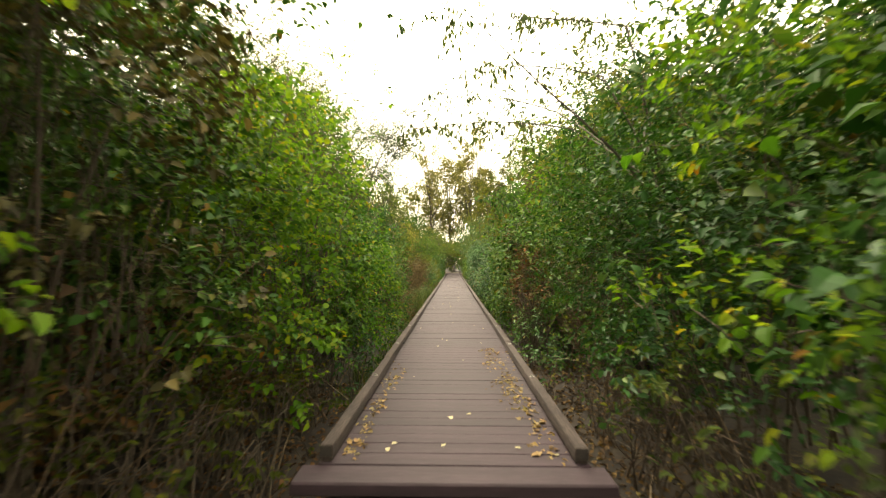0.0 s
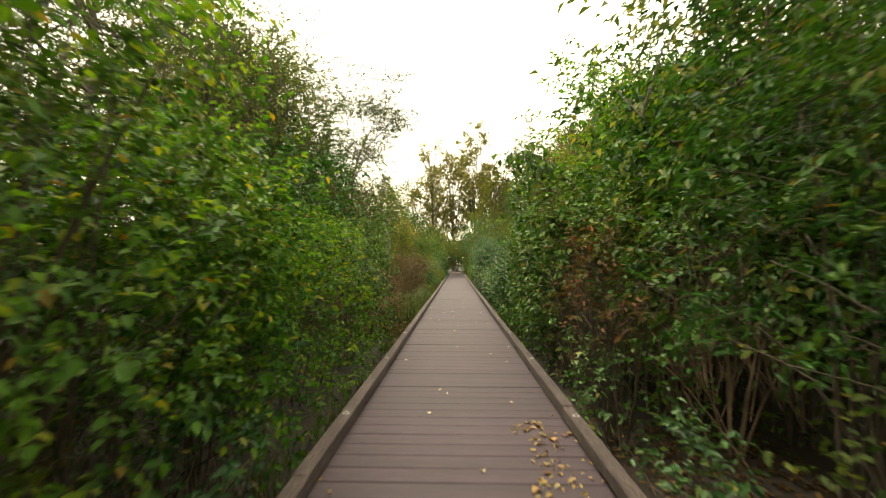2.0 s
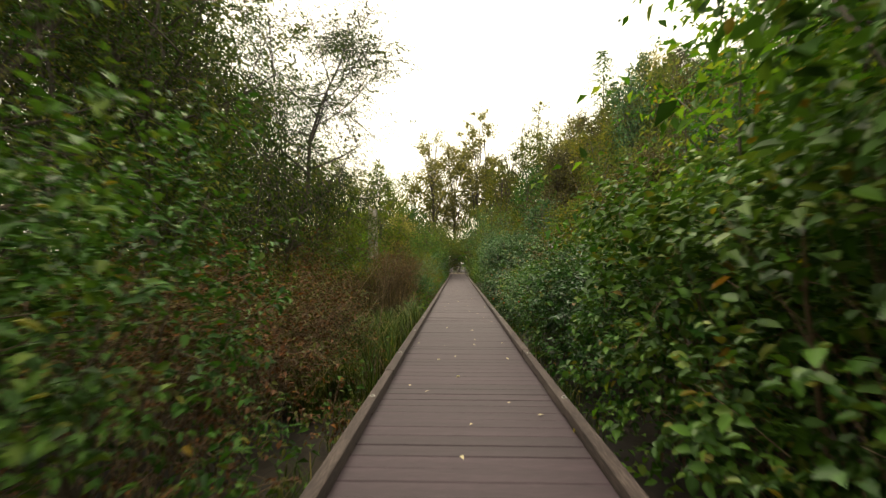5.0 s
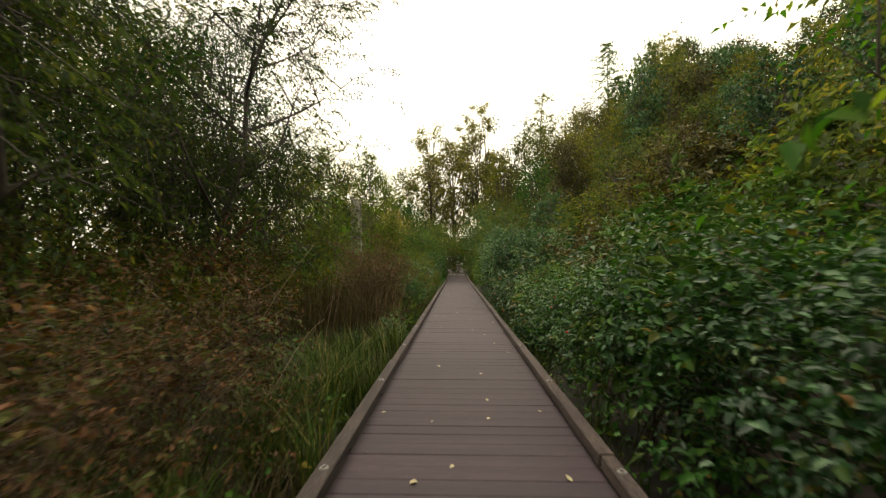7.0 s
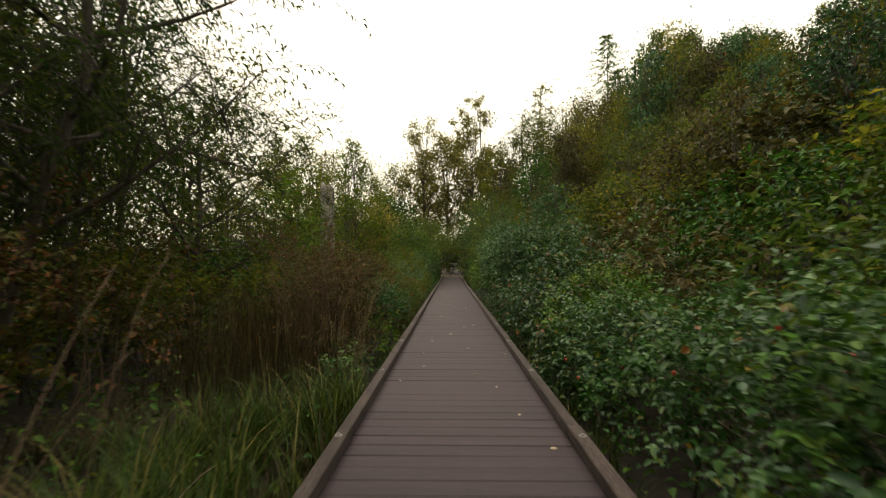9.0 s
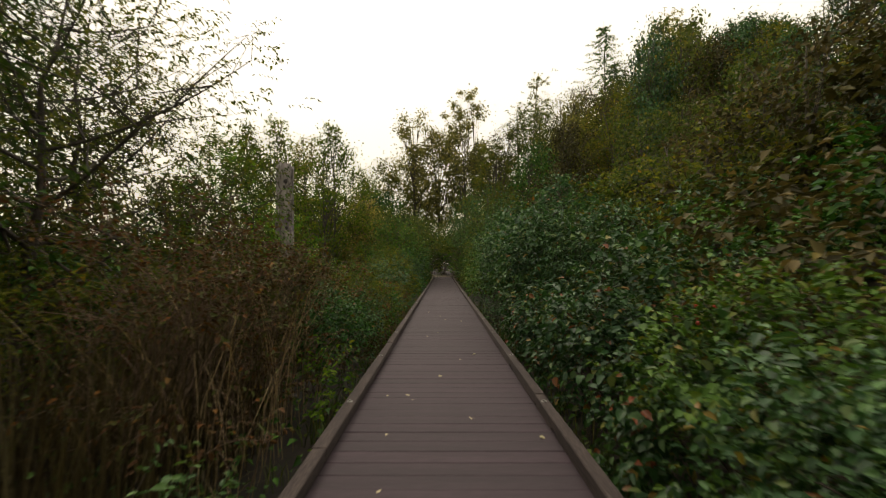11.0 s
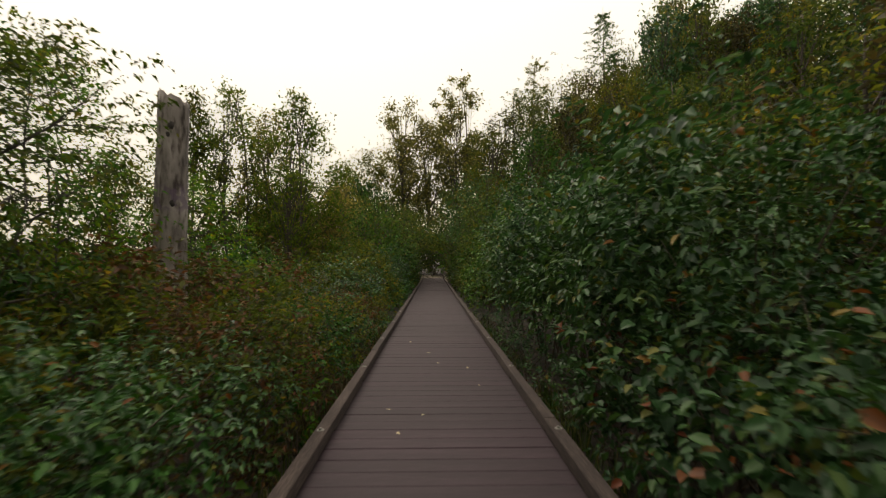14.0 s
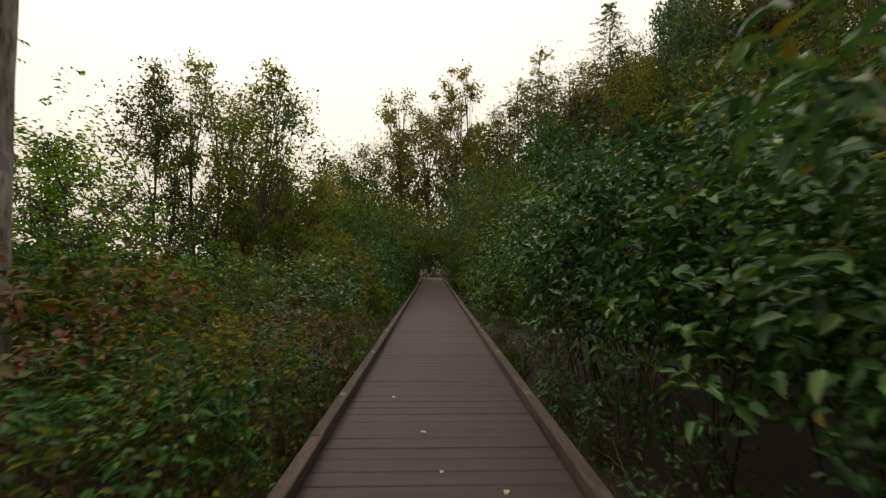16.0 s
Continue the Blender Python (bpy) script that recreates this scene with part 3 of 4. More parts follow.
def curb_rail(side, y0, y1):
    """One timber of the curb, dark at its sawn ends, with bolts and the spacer blocks below it."""
    bm = slab(0.1, y1 - y0 - 0.008, 0.088, 0.008, int(y0 * 10), 0.006)
    me = board_mesh("curb_rail", bm, M_RAIL)
    me.materials.append(M_END)
    for f in me.polygons:
        if abs(f.normal.y) > 0.9:
            f.material_index = 1
    rail = new("curb_rail", me)
    rail.parent = boardwalk
    mid = (y0 + y1) / 2
    rail.matrix_basis = pose(side * 0.905 + pick.uniform(-0.005, 0.005), mid, TOP + pick.uniform(-0.004, 0.004), 0, pick.uniform(-1, 1), pick.uniform(-0.08, 0.08))
    b = 5.31
    while b < y1:
        if b > y0 + 0.1:
            bolt = new("bolt", bolt_mesh)
            bolt.parent, bolt.location = rail, (pick.uniform(-0.01, 0.01), b - mid, 0.002)
        b += 2.14
    a = y0 + 0.02
    while a < y1 - 0.3:
        n = min(pick.uniform(1.2, 1.7), y1 - a - 0.02)
        block = new("spacer_block", board_mesh("spacer_block", slab(0.08, n, 0.034, 0.003), M_RAIL))
        block.parent, block.location = boardwalk, (side * 0.905, a + n / 2, TOP - 0.087)
        a += n + 0.16


for side, first in ((-1, 6.38), (1, 7.7)):
    cuts = [START + 0.3, first]
    while cuts[-1] + SEG < END:
        cuts.append(cuts[-1] + SEG)
    for a, b in zip(cuts, cuts[1:]):
        curb_rail(side, a, b)

# trail beyond the far end
trail = mesh_object("trail", [(x, y, float(ground_height(x, y)) + 0.05) for y in np.arange(END, END + 13, 0.65) for x in (-1.3, -0.4, 0.5, 1.4)],
                    [(4 * j + i, 4 * j + i + 1, 4 * j + i + 5, 4 * j + i + 4) for j in range(19) for i in range(3)], M_TRAIL)
tagged(trail, "pale gravel trail beyond the boardwalk", "trail", kind="structure")

# ---------------------------------------------------------------- shrubs along the boardwalk, side by side
R = random.Random(11)
seed = 100


def row(side, y0, y1, gap, near, depth, height, leaves, leaf, material, label, **kw):
    """Shrubs in a row beside the boardwalk; near: distance of the row's face from the middle line."""
    global seed
    y = y0
    while y < y1:
        seed += 1
        h = height * R.uniform(0.8, 1.15)
        shrub("shrub", side * (near + depth * R.uniform(0.9, 1.1)), y + R.uniform(-0.2, 0.2), (depth * R.uniform(0.95, 1.15), gap * 0.8, h), leaves, leaf * R.uniform(0.9, 1.15),
              R.choice(material) if isinstance(material, list) else material, label, seed, **kw)
        y += gap * R.uniform(0.88, 1.12)


def thicket(side, x0, x1, y0, y1, gap, height, leaves, leaf, material, label, **kw):
    """Shrubs further off, scattered at even steps over a strip."""
    global seed
    y = y0
    while y < y1:
        seed += 1
        shrub("thicket_shrub", side * R.uniform(x0, x1), y, (gap * 0.7, gap * 0.75, height * R.uniform(0.7, 1.2)), int(leaves * 0.5), leaf * 1.3, R.choice(material) if isinstance(material, list) else material, label, seed,
              clip=False, twig_share=0.05, group="thicket behind the hedges", **kw)
        y += gap * R.uniform(0.8, 1.1)


# left
thicket(-1, 7.0, 9.0, -5, 10, 1.9, 6.0, 5600, 0.18, GREEN, "tall dark green shrub deep in the thicket", aspect=0.65)
# dark leaf colours put in for the shade of the dense growth here
row(-1, 2.1, 4.0, 1.0, 1.12, 1.2, 5.0, 5200, 0.055, [GREEN, BROWNISH], "tall shrub with leaf colours darkened for shade and brown inner twigs", hollow=0.7, droop=0.7, twig_share=0.3, aspect=0.75, stems=40)
row(-1, 4.3, 5.8, 1.1, 1.1, 1.0, 4.2, 6000, 0.06, BRIGHT, "tall shrub with bright yellow-green leaves", hollow=0.4, droop=0.7, twig_share=0.2, aspect=0.75, stems=20)
row(-1, -1.5, 1.5, 1.1, 1.12, 1.2, 5.5, 8600, 0.065, BRIGHT, "tall shrub with bright green leaves and brown inner twigs", hollow=1.3, droop=0.7, twig_share=0.25, aspect=0.8, stems=30)
row(-1, -1.5, 6.4, 1.3, 1.05, 0.5, 1.2, 320, 0.055, OLIVE, "low tangle of brown twigs with few yellow-green leaves", twig_share=0.6, stems=45)
thicket(-1, 3.4, 4.0, -4, 5.2, 1.4, 5.0, 6400, 0.11, GREEN, "tall dark green shrub in the thicket", aspect=0.65)
# second back row, added so that less sky light leaks in from the left
thicket(-1, 5.2, 6.2, -5, 6.0, 1.8, 6.0, 5200, 0.16, GREEN, "tall dark green shrub deep in the thicket", aspect=0.65)
thicket(-1, 2.3, 2.9, -3, 6.5, 1.1, 1.5, 1800, 0.07, RUSTY, "low dark shrub under the tall ones", stem_material=M_DRY)
row(-1, 5.9, 7.2, 1.1, 1.1, 0.9, 2.7, 4600, 0.06, [GREEN, BRIGHT], "shrub with dark green leaves over brown twigs", aspect=0.65, shell=0.6, hollow=0.45, stems=40, large=12)
row(-1, 7.2, 12.6, 1.15, 1.05, 0.95, 2.75, 6200, 0.05, [GREEN, BRIGHT], "dense shrub with small fresh green leaves", aspect=0.6, shell=0.65)
thicket(-1, 3.2, 4.2, 5, 13, 1.6, 3.3, 2600, 0.11, GREEN, "green shrub in the thicket", aspect=0.6)
row(-1, 12.4, 17.3, 1.15, 1.5, 0.85, 1.95, 4200, 0.045, [RUSTY, RUSTY, BROWNISH], "rust-brown half-dry shrub with thin stems", stem_material=M_DRY, twig_share=0.4, stems=50)
thicket(-1, 3.4, 4.6, 12.5, 26, 1.7, 2.2, 4200, 0.055, [RUSTY, RUSTY, OLIVE], "brown withering shrub in the thicket", stem_material=M_DRY)
thicket(-1, 5.5, 7.5, 8, 30, 1.9, 2.2, 2200, 0.1, OLIVE, "olive-brown shrub in the thicket")
thicket(-1, 8.5, 11, 4, 36, 2.6, 2.1, 2200, 0.14, GREEN, "dark green shrub in the thicket")
row(-1, 23.9, 26.6, 1.1, 1.45, 0.8, 2.4, 3000, 0.05, RUSTY, "brown withered shrub with bare dry stems", stem_material=M_DRY, twig_share=0.6, stems=110, shoots=40)
row(-1, 26.6, 29.4, 1.2, 1.05, 0.75, 1.6, 3400, 0.055, [GREEN, BLUISH, OLIVE], "dark green shrub with small drooping leaves", aspect=0.6, shell=0.6, hollow=0.4)
row(-1, 29.6, 36.0, 1.2, 1.05, 0.75, 1.4, 3200, 0.05, [OLIVE, RUSTY, OLIVE, GREEN], "low olive-green shrub with yellowing leaves", aspect=0.6, shell=0.6)
thicket(-1, 2.9, 3.6, 26, 37, 1.5, 1.85, 2800, 0.075, [OLIVE, RUSTY, OLIVE], "low olive shrub with reddish leaves")
thicket(-1, 5.0, 7.0, 27, 46, 1.8, 2.2, 2200, 0.11, GREEN, "low green shrub in the thicket")
row(-1, 36.0, 44.0, 1.8, 1.1, 1.1, 2.3, 3000, 0.08, [GREEN, BLUISH, OLIVE], "dense green shrub beside the boardwalk", aspect=0.6)
row(-1, 44.0, 64.0, 2.2, 1.1, 1.3, 3.2, 2400, 0.11, [GREEN, WILLOW, GREEN], "dense green hedge-like shrub", aspect=0.6)
for i in range(20):
    seed += 1
    far_y = R.uniform(24, 120)
    shrub("far_thicket", R.uniform(-60, -19) - max(0, far_y - 60) * 0.3, far_y, (5, 5, R.uniform(2.0, 3.0)), 1500, 0.45, [OLIVE, GREEN, BROWNISH][i % 3], "distant low thicket on the flat", seed, clip=False, group="distant thickets")
# right
row(1, -1.5, 4.2, 1.25, 1.05, 1.2, 4.6, 4300, 0.065, [AQUA, BRIGHT, AQUA], "tall shrub with broad green leaves turning yellow", aspect=0.65, hollow=0.5, twig_share=0.2, large=26)
row(1, -1.0, 5.6, 1.3, 1.05, 0.55, 1.25, 260, 0.055, WILLOW, "low tangle of dead brown twigs and few leaves", twig_share=0.4, stems=40)
row(1, 4.0, 7.6, 1.2, 1.15, 1.2, 4.0, 6400, 0.06, [FEATHER, WILLOW, GREEN], "willow shrub with narrow light green leaves", aspect=0.32, hollow=0.85, twig_share=0.2)
row(1, 8.2, 10.4, 1.1, 1.6, 0.85, 2.7, 1300, 0.07, GREEN, "bramble thicket half smothered by dead brown canes", aspect=0.75, stem_material=M_DRY, stems=90, shell=0.6, hollow=0.2)
row(1, 8.4, 10.8, 0.8, 1.05, 0.5, 2.4, 420, 0.07, RUSTY, "tangle of bare dead canes with shrivelled brown leaves", aspect=0.5, stem_material=M_TWIG, stems=45, twig_share=0.4)
row(1, 10.4, 14.2, 1.1, 1.05, 0.95, 2.9, 4400, 0.08, [GREEN, AQUA], "bramble thicket with dark green leaves and dry canes", aspect=0.75, stem_material=M_DRY, stems=40, shell=0.6, large=22)
row(1, 14.2, 18.2, 1.2, 1.05, 0.95, 2.15, 4800, 0.065, [AQUA, BLUISH, GREEN], "dense bramble hedge of dark green leaves", aspect=0.7, shell=0.6, hollow=0.35)
row(1, 18.2, 23.6, 1.2, 1.05, 0.95, 1.75, 4800, 0.06, [BLUISH, GREEN, GREEN], "dense bramble hedge of dark green leaves with red hips", aspect=0.7, shell=0.6, hollow=0.5, hips=4)
row(1, 23.6, 28.6, 1.2, 1.1, 0.95, 1.5, 3000, 0.075, VINE, "broad-leaved vine-covered shrub with some red leaves", aspect=0.75, droop=0.9, shell=0.6, large=22)
row(1, 28.6, 37.0, 1.3, 1.1, 1.2, 3.1, 4800, 0.085, [BLUISH, BLUISH, AQUA], "tall broad-leaved dogwood shrub with drooping leaves", aspect=0.55, droop=0.9, shell=0.6, hollow=1.05, large=18)
row(1, 37.0, 64.0, 2.2, 1.1, 1.3, 3.3, 2400, 0.11, [GREEN, WILLOW, GREEN], "dense green hedge-like shrub", aspect=0.6)
thicket(1, 3.3, 4.2, -4, 14, 1.8, 4.6, 3000, 0.15, GREEN, "tall dark green shrub behind the hedge", aspect=0.65)
thicket(1, 3.1, 3.5, 8.6, 13, 1.2, 4.0, 4600, 0.085, [GREEN, BRIGHT, AQUA], "tall bramble and ivy thicket behind the hedge", aspect=0.7)
thicket(1, 3.4, 4.4, 14, 38, 1.8, 2.3, 2600, 0.1, [GREEN, BLUISH, BROWNISH, WILLOW], "green-brown shrub at the foot of the bank")
thicket(1, 5.5, 7.5, 6, 60, 2.3, 3.0, 2400, 0.12, [GREEN, WILLOW, BLUISH], "green shrub low on the bank")
thicket(1, 8.0, 11, 8, 60, 2.6, 3.2, 1700, 0.2, [WILLOW, BROWNISH, OLIVE], "olive-brown shrub on the bank")

for i, (x, y, h) in enumerate([(3.4, 9.0, 6.2), (4.2, 11.0, 6.4), (3.3, 12.8, 5.2), (4.6, 7.0, 7.0), (5.2, 13.5, 6.0), (4.4, 15.6, 6.2), (5.6, 17.5, 6.0)]):
    tree("hedge_tree", x, y, h, 1.9, 4200, 0.13, [WILLOW, GREEN, BRIGHT][i % 3], "small leafy tree behind the hedge", 620 + i, 0.07, aspect=0.45, limbs=14, fork=0.2)

for x, y, r, h, mat in ((-1.27, 29.5, 0.3, 0.5, BRIGHT), (-1.32, 25.3, 0.26, 0.5, BRIGHT), (-1.3, 22.4, 0.25, 0.5, AQUA), (1.35, 8.1, 0.3, 0.5, AQUA), (1.3, 6.5, 0.25, 0.45, AQUA), (-1.35, 6.3, 0.26, 0.5, AQUA)):
    seed += 1
    shrub("young_shrub", x, y, (r, r, h + 0.35), 330, 0.06, mat, "small fresh yellow-green shrub beside the curb", seed, stems=5, shoots=3, group="young shrubs")

shrub("shrub", 1.9, 25.2, (0.75, 0.7, 2.3), 1500, 0.085, VINE, "tall vine-covered shrub with broad drooping leaves", 9004, aspect=0.7, droop=0.9, stems=14, shell=0.45)
shrub("shrub", 1.95, 17.1, (0.5, 0.6, 2.35), 900, 0.17, AQUA, "clump of tall canes with long fresh green blades", 9001, aspect=0.16, droop=0.6, stems=9, shell=0.4, clump=0.3)
shrub("thicket_shrub", 5.6, 33.4, (1.4, 1.3, 2.7), 3600, 0.07, BROWNISH, "grey-brown shrub gone to seed behind the hedge", 9002, clip=False, stems=40, stem_material=M_DRY, twig_share=0.3, group="thicket behind the hedges")
shrub("shrub", -1.3, 28.4, (0.2, 0.25, 0.45), 260, 0.06, RUSTY, "small withered orange-brown fern beside the curb", 9003, aspect=0.25, stems=6, stem_material=M_DRY)
row(1, 28.6, 38, 1.1, 1.1, 0.4, 0.6, 220, 0.055, BLUISH, "low sparse shade plant under the dogwood", stems=14)

# arch of foliage over the far part of the boardwalk
for i, (x, y, h, w, mat) in enumerate([(2.6, 50.5, 6.9, 2.5, AQUA), (2.9, 45.5, 4.6, 2.0, WILLOW), (2.4, 55, 5.6, 2.6, WILLOW), (2.5, 60, 6.2, 2.8, OLIVE), (2.4, 65, 6.2, 2.9, OLIVE), (3.0, 69.5, 6.6, 2.6, OLIVE),
                                      (-2.9, 47.2, 4.7, 1.8, GREEN), (-2.8, 51.5, 5.6, 2.4, WILLOW), (-2.3, 55.5, 5.4, 2.6, WILLOW), (-2.4, 60.5, 6.0, 2.8, WILLOW), (-2.4, 65.5, 6.2, 2.9, OLIVE), (-3.2, 70, 6.8, 2.6, BRIGHT),
                                      (4.6, 55, 7.4, 2.4, OLIVE), (-5.2, 57, 6.6, 2.4, OLIVE)]):
    crown_tree("arching_tree", x, y, h, w, 6500, 0.14, mat, "rounded small tree that leans over the boardwalk", 5200 + i, low=0.12, clumps=16, clump=0.5, trunk_radius=0.08, stems=2, clip=True, aspect=0.5)
for x, y in ((-1.6, 76), (1.6, 77), (0.2, 81), (-3.2, 73), (3.2, 73), (-5, 76), (-2.5, 84), (1.5, 88), (4.5, 78), (0, 80), (7, 72), (-8, 78)):
    seed += 1
    shrub("far_thicket", x, y, (2.4, 2.2, 5.2), 3400, 0.22, [OLIVE, WILLOW, BRIGHT][seed % 3], "large olive-green shrub beyond the far end", seed, clip=False, group="thicket behind the hedges")

# tree crowns added mostly out of view, to shade the start of the boardwalk
for i, (x, y, h, w) in enumerate([(-3.4, 2.4, 8.5, 3.3), (-3.6, -1.8, 8.5, 3.2), (3.6, -0.6, 8.0, 3.0)]):
    crown_tree("shade_tree", x, y, h, w, 7000, 0.1, GREEN, "tall leafy tree added mostly out of view to shade the boardwalk start", 5400 + i, low=0.52, clumps=18, clump=0.46, trunk_radius=0.11, stems=2)

# ---------------------------------------------------------------- trees on the left
tree("willow_tree", -5.0, 21.6, 9.2, 2.7, 20000, 0.1, WILLOW, "leaning willow with thin dark trunk and sparse narrow leaves", 501, 0.1, (1.9, 0.4), aspect=0.2, limbs=20, fork=0.25, loose=0.1, twigs=0.6)
for i, (x, y, h) in enumerate([(-6.2, 17.0, 9), (-5.5, 13.5, 8.5), (-8.0, 20.5, 10), (-7.2, 24.3, 8), (-9, 15, 11), (-9.5, 26, 9), (-5.2, 10.0, 8), (-11, 21, 11), (-7.5, 11.0, 9.5),
                               (-4.6, 16.0, 7.0), (-7.4, 18.5, 9.0), (-5.4, 26.0, 6.0)]):
    tree("willow_tree", x, y, h, 2.5, 18000 if 15 < y < 25 else 11000, 0.065 if x > -7.5 and y > 23 else 0.085 if x > -6.4 else 0.11, [WILLOW, OLIVE][i % 3 == 2], "slender willow with grey-green leaves and dark trunk", 510 + i, 0.09, (R.uniform(-0.6, 0.6), R.uniform(-0.5, 0.5)), aspect=0.33, limbs=18, fork=0.27, loose=0.16, twigs=0.25)
for i, (x, y, h) in enumerate([(-8.5, 24.5, 8), (-10, 27.5, 8.5), (-11, 30, 8), (-12.5, 31.5, 9), (-9.2, 22, 9), (-13, 26, 10), (-14, 34, 9), (-7.2, 29.2, 6.8), (-8.6, 31.0, 6.2), (-15, 21, 10)]):
    tree("thicket_tree", x, y, h, 2.4, 4600, 0.13, [OLIVE, WILLOW, OLIVE][i % 3], "leafy tree in the wet thicket", 650 + i, 0.1, (R.uniform(-0.4, 0.4), 0), aspect=0.45, limbs=14, fork=0.22, loose=0.2)
for i, (x, y, h, w) in enumerate([(-6.6, 19.4, 9.0, 2.4), (-8.4, 23.2, 9.5, 2.6), (-6.0, 15.2, 8.4, 2.3), (-9.0, 18.2, 10.5, 2.8), (-6.4, 24.6, 8.6, 2.0)]):
    crown_tree("willow_tree", x, y, h, w, 6500, 0.09, [GREEN, WILLOW][i % 2], "dark leafy willow with several thin trunks", 5300 + i, low=0.4, clumps=20, shape="open", clump=0.36, trunk_radius=0.08, stems=3, aspect=0.35)
for i, (x, y, h) in enumerate([(-4.4, 29.6, 4.3), (-5.4, 31.4, 4.6), (-6.3, 29.4, 5.2), (-6.7, 33.5, 5.8), (-5.3, 35.4, 3.6)]):
    tree("sapling", x, y, h, 1.3, 4200, 0.085, [OLIVE, BRIGHT, BROWNISH][i % 3], "young slender tree with small leaves", 580 + i, 0.035, (R.uniform(-0.3, 0.3), 0), aspect=0.5, limbs=12, fork=0.2)
for i, (x, y, h, w) in enumerate([(-10.9, 50.2, 11.8, 2.4), (-12.6, 49.6, 11.0, 2.3), (-9.4, 51.5, 10.6, 2.1), (-6.95, 48.5, 10.7, 2.2), (-8.2, 53, 7.5, 2.2), (-15.0, 47, 7.0, 2.2), (-5.6, 52.5, 6.6, 2.0)]):
    crown_tree("alder_tree", x, y, h, w, 5200, 0.17, [ALDER, OLIVE, POPLAR, ALDER][i % 4], "slender alder with open olive-green crown", 530 + i, low=0.28, clumps=22, shape="cone", clump=0.36, trunk_radius=0.09, stems=2)
for i, (x, y, h, w) in enumerate([(-5.4, 62, 8.6, 2.6), (-8, 68, 10, 3.0), (-12, 64, 8, 2.8), (-9.5, 92, 18, 4.6), (-15, 60, 6, 2.6), (-14, 96, 17, 4.5), (-19, 84, 11, 4.0)]):
    crown_tree("alder_tree", x, y, h, w, 6000, 0.22 if y < 80 else 0.32, [GREEN, OLIVE][i % 2], "rounded green tree beside the path", 545 + i, low=0.1, clumps=20, clump=0.42, trunk_radius=0.14)
for i, (x, y, h, w, n) in enumerate([(3.2, 94, 29.8, 5.0, 24), (-4.6, 96, 26.6, 5.6, 24), (-0.6, 99, 24.5, 5.6, 22), (7.0, 98, 22, 5.0, 18)]):
    crown_tree("poplar_tree", x, y, h - float(ground_height(x, y)), w, 6500, 0.4, POPLAR, "tall open poplar with pale light-filled crown", 560 + i, low=0.3, clumps=n, shape="open", clump=0.3, trunk_radius=0.28, stems=2)

# broken trunk
rng = np.random.default_rng(9)
rings, sides = 26, 20
sv, sf = [], []
for i in range(rings):
    z = 4.75 * i / (rings - 1)
    for k in range(sides):
        a = k * math.tau / sides
        r = 0.265 - 0.006 * z + 0.012 * math.sin(3 * a + z) + 0.008 * math.sin(7 * a - 2 * z) + (0.1 * max(0, 1 - z / 0.5))
        zz = z + (-0.1 * math.cos(a) + 0.04 * math.sin(5 * a) + 0.03 * math.sin(9 * a + 1) if i == rings - 1 else 0)
        sv.append((r * math.cos(a), r * math.sin(a), zz))
for i in range(rings - 1):
    sf += [(i * sides + k, i * sides + (k + 1) % sides, (i + 1) * sides + (k + 1) % sides, (i + 1) * sides + k) for k in range(sides)]
sv.append((0.02, 0, 4.62))
sf += [((rings - 1) * sides + k, (rings - 1) * sides + (k + 1) % sides, len(sv) - 1) for k in range(sides)]
snag = smooth(mesh_object("tree_snag", sv, sf, M_SNAG))
for a, z, r in ((-1.2, 4.2, 0.06), (-1.35, 4.05, 0.045), (-1.0, 2.9, 0.05)):
    bm = bmesh.new()
    bmesh.ops.create_uvsphere(bm, u_segments=12, v_segments=8, radius=r)
    for v in bm.verts:
        v.co += v.co * 0.25 * noise.noise(v.co * 30)
        v.co.z *= 1.3
    smooth(tagged(new("knot", board_mesh("knot", bm, M_END)), "dark knot")).parent = snag
    snag.children[-1].location = (0.215 * math.cos(a), 0.215 * math.sin(a), z)
snag.location = (-4.5, 33.2, float(ground_height(-4.5, 33.2)) - 0.05)
tagged(snag, "bare grey standing dead trunk with broken flat top", "dead tree")

# ---------------------------------------------------------------- wooded bank on the right
def skyline(x, y):
    """Height of the bank's treetops over a place: the wood is taller far along the bank and low near the boardwalk."""
    top = 99.0
    for y0 in (13, 17, 22, 28.6):
        if y - y0 > 4:
            u = 812 * x / (y - y0)
            top = min(top, 1.4 + x * float(np.interp(u, (0, 60, 98, 165, 230, 320, 420, 600, 800), (3.2, 3.0, 2.35, 1.65, 1.46, 1.26, 1.06, 0.85, 0.7))))
    return top


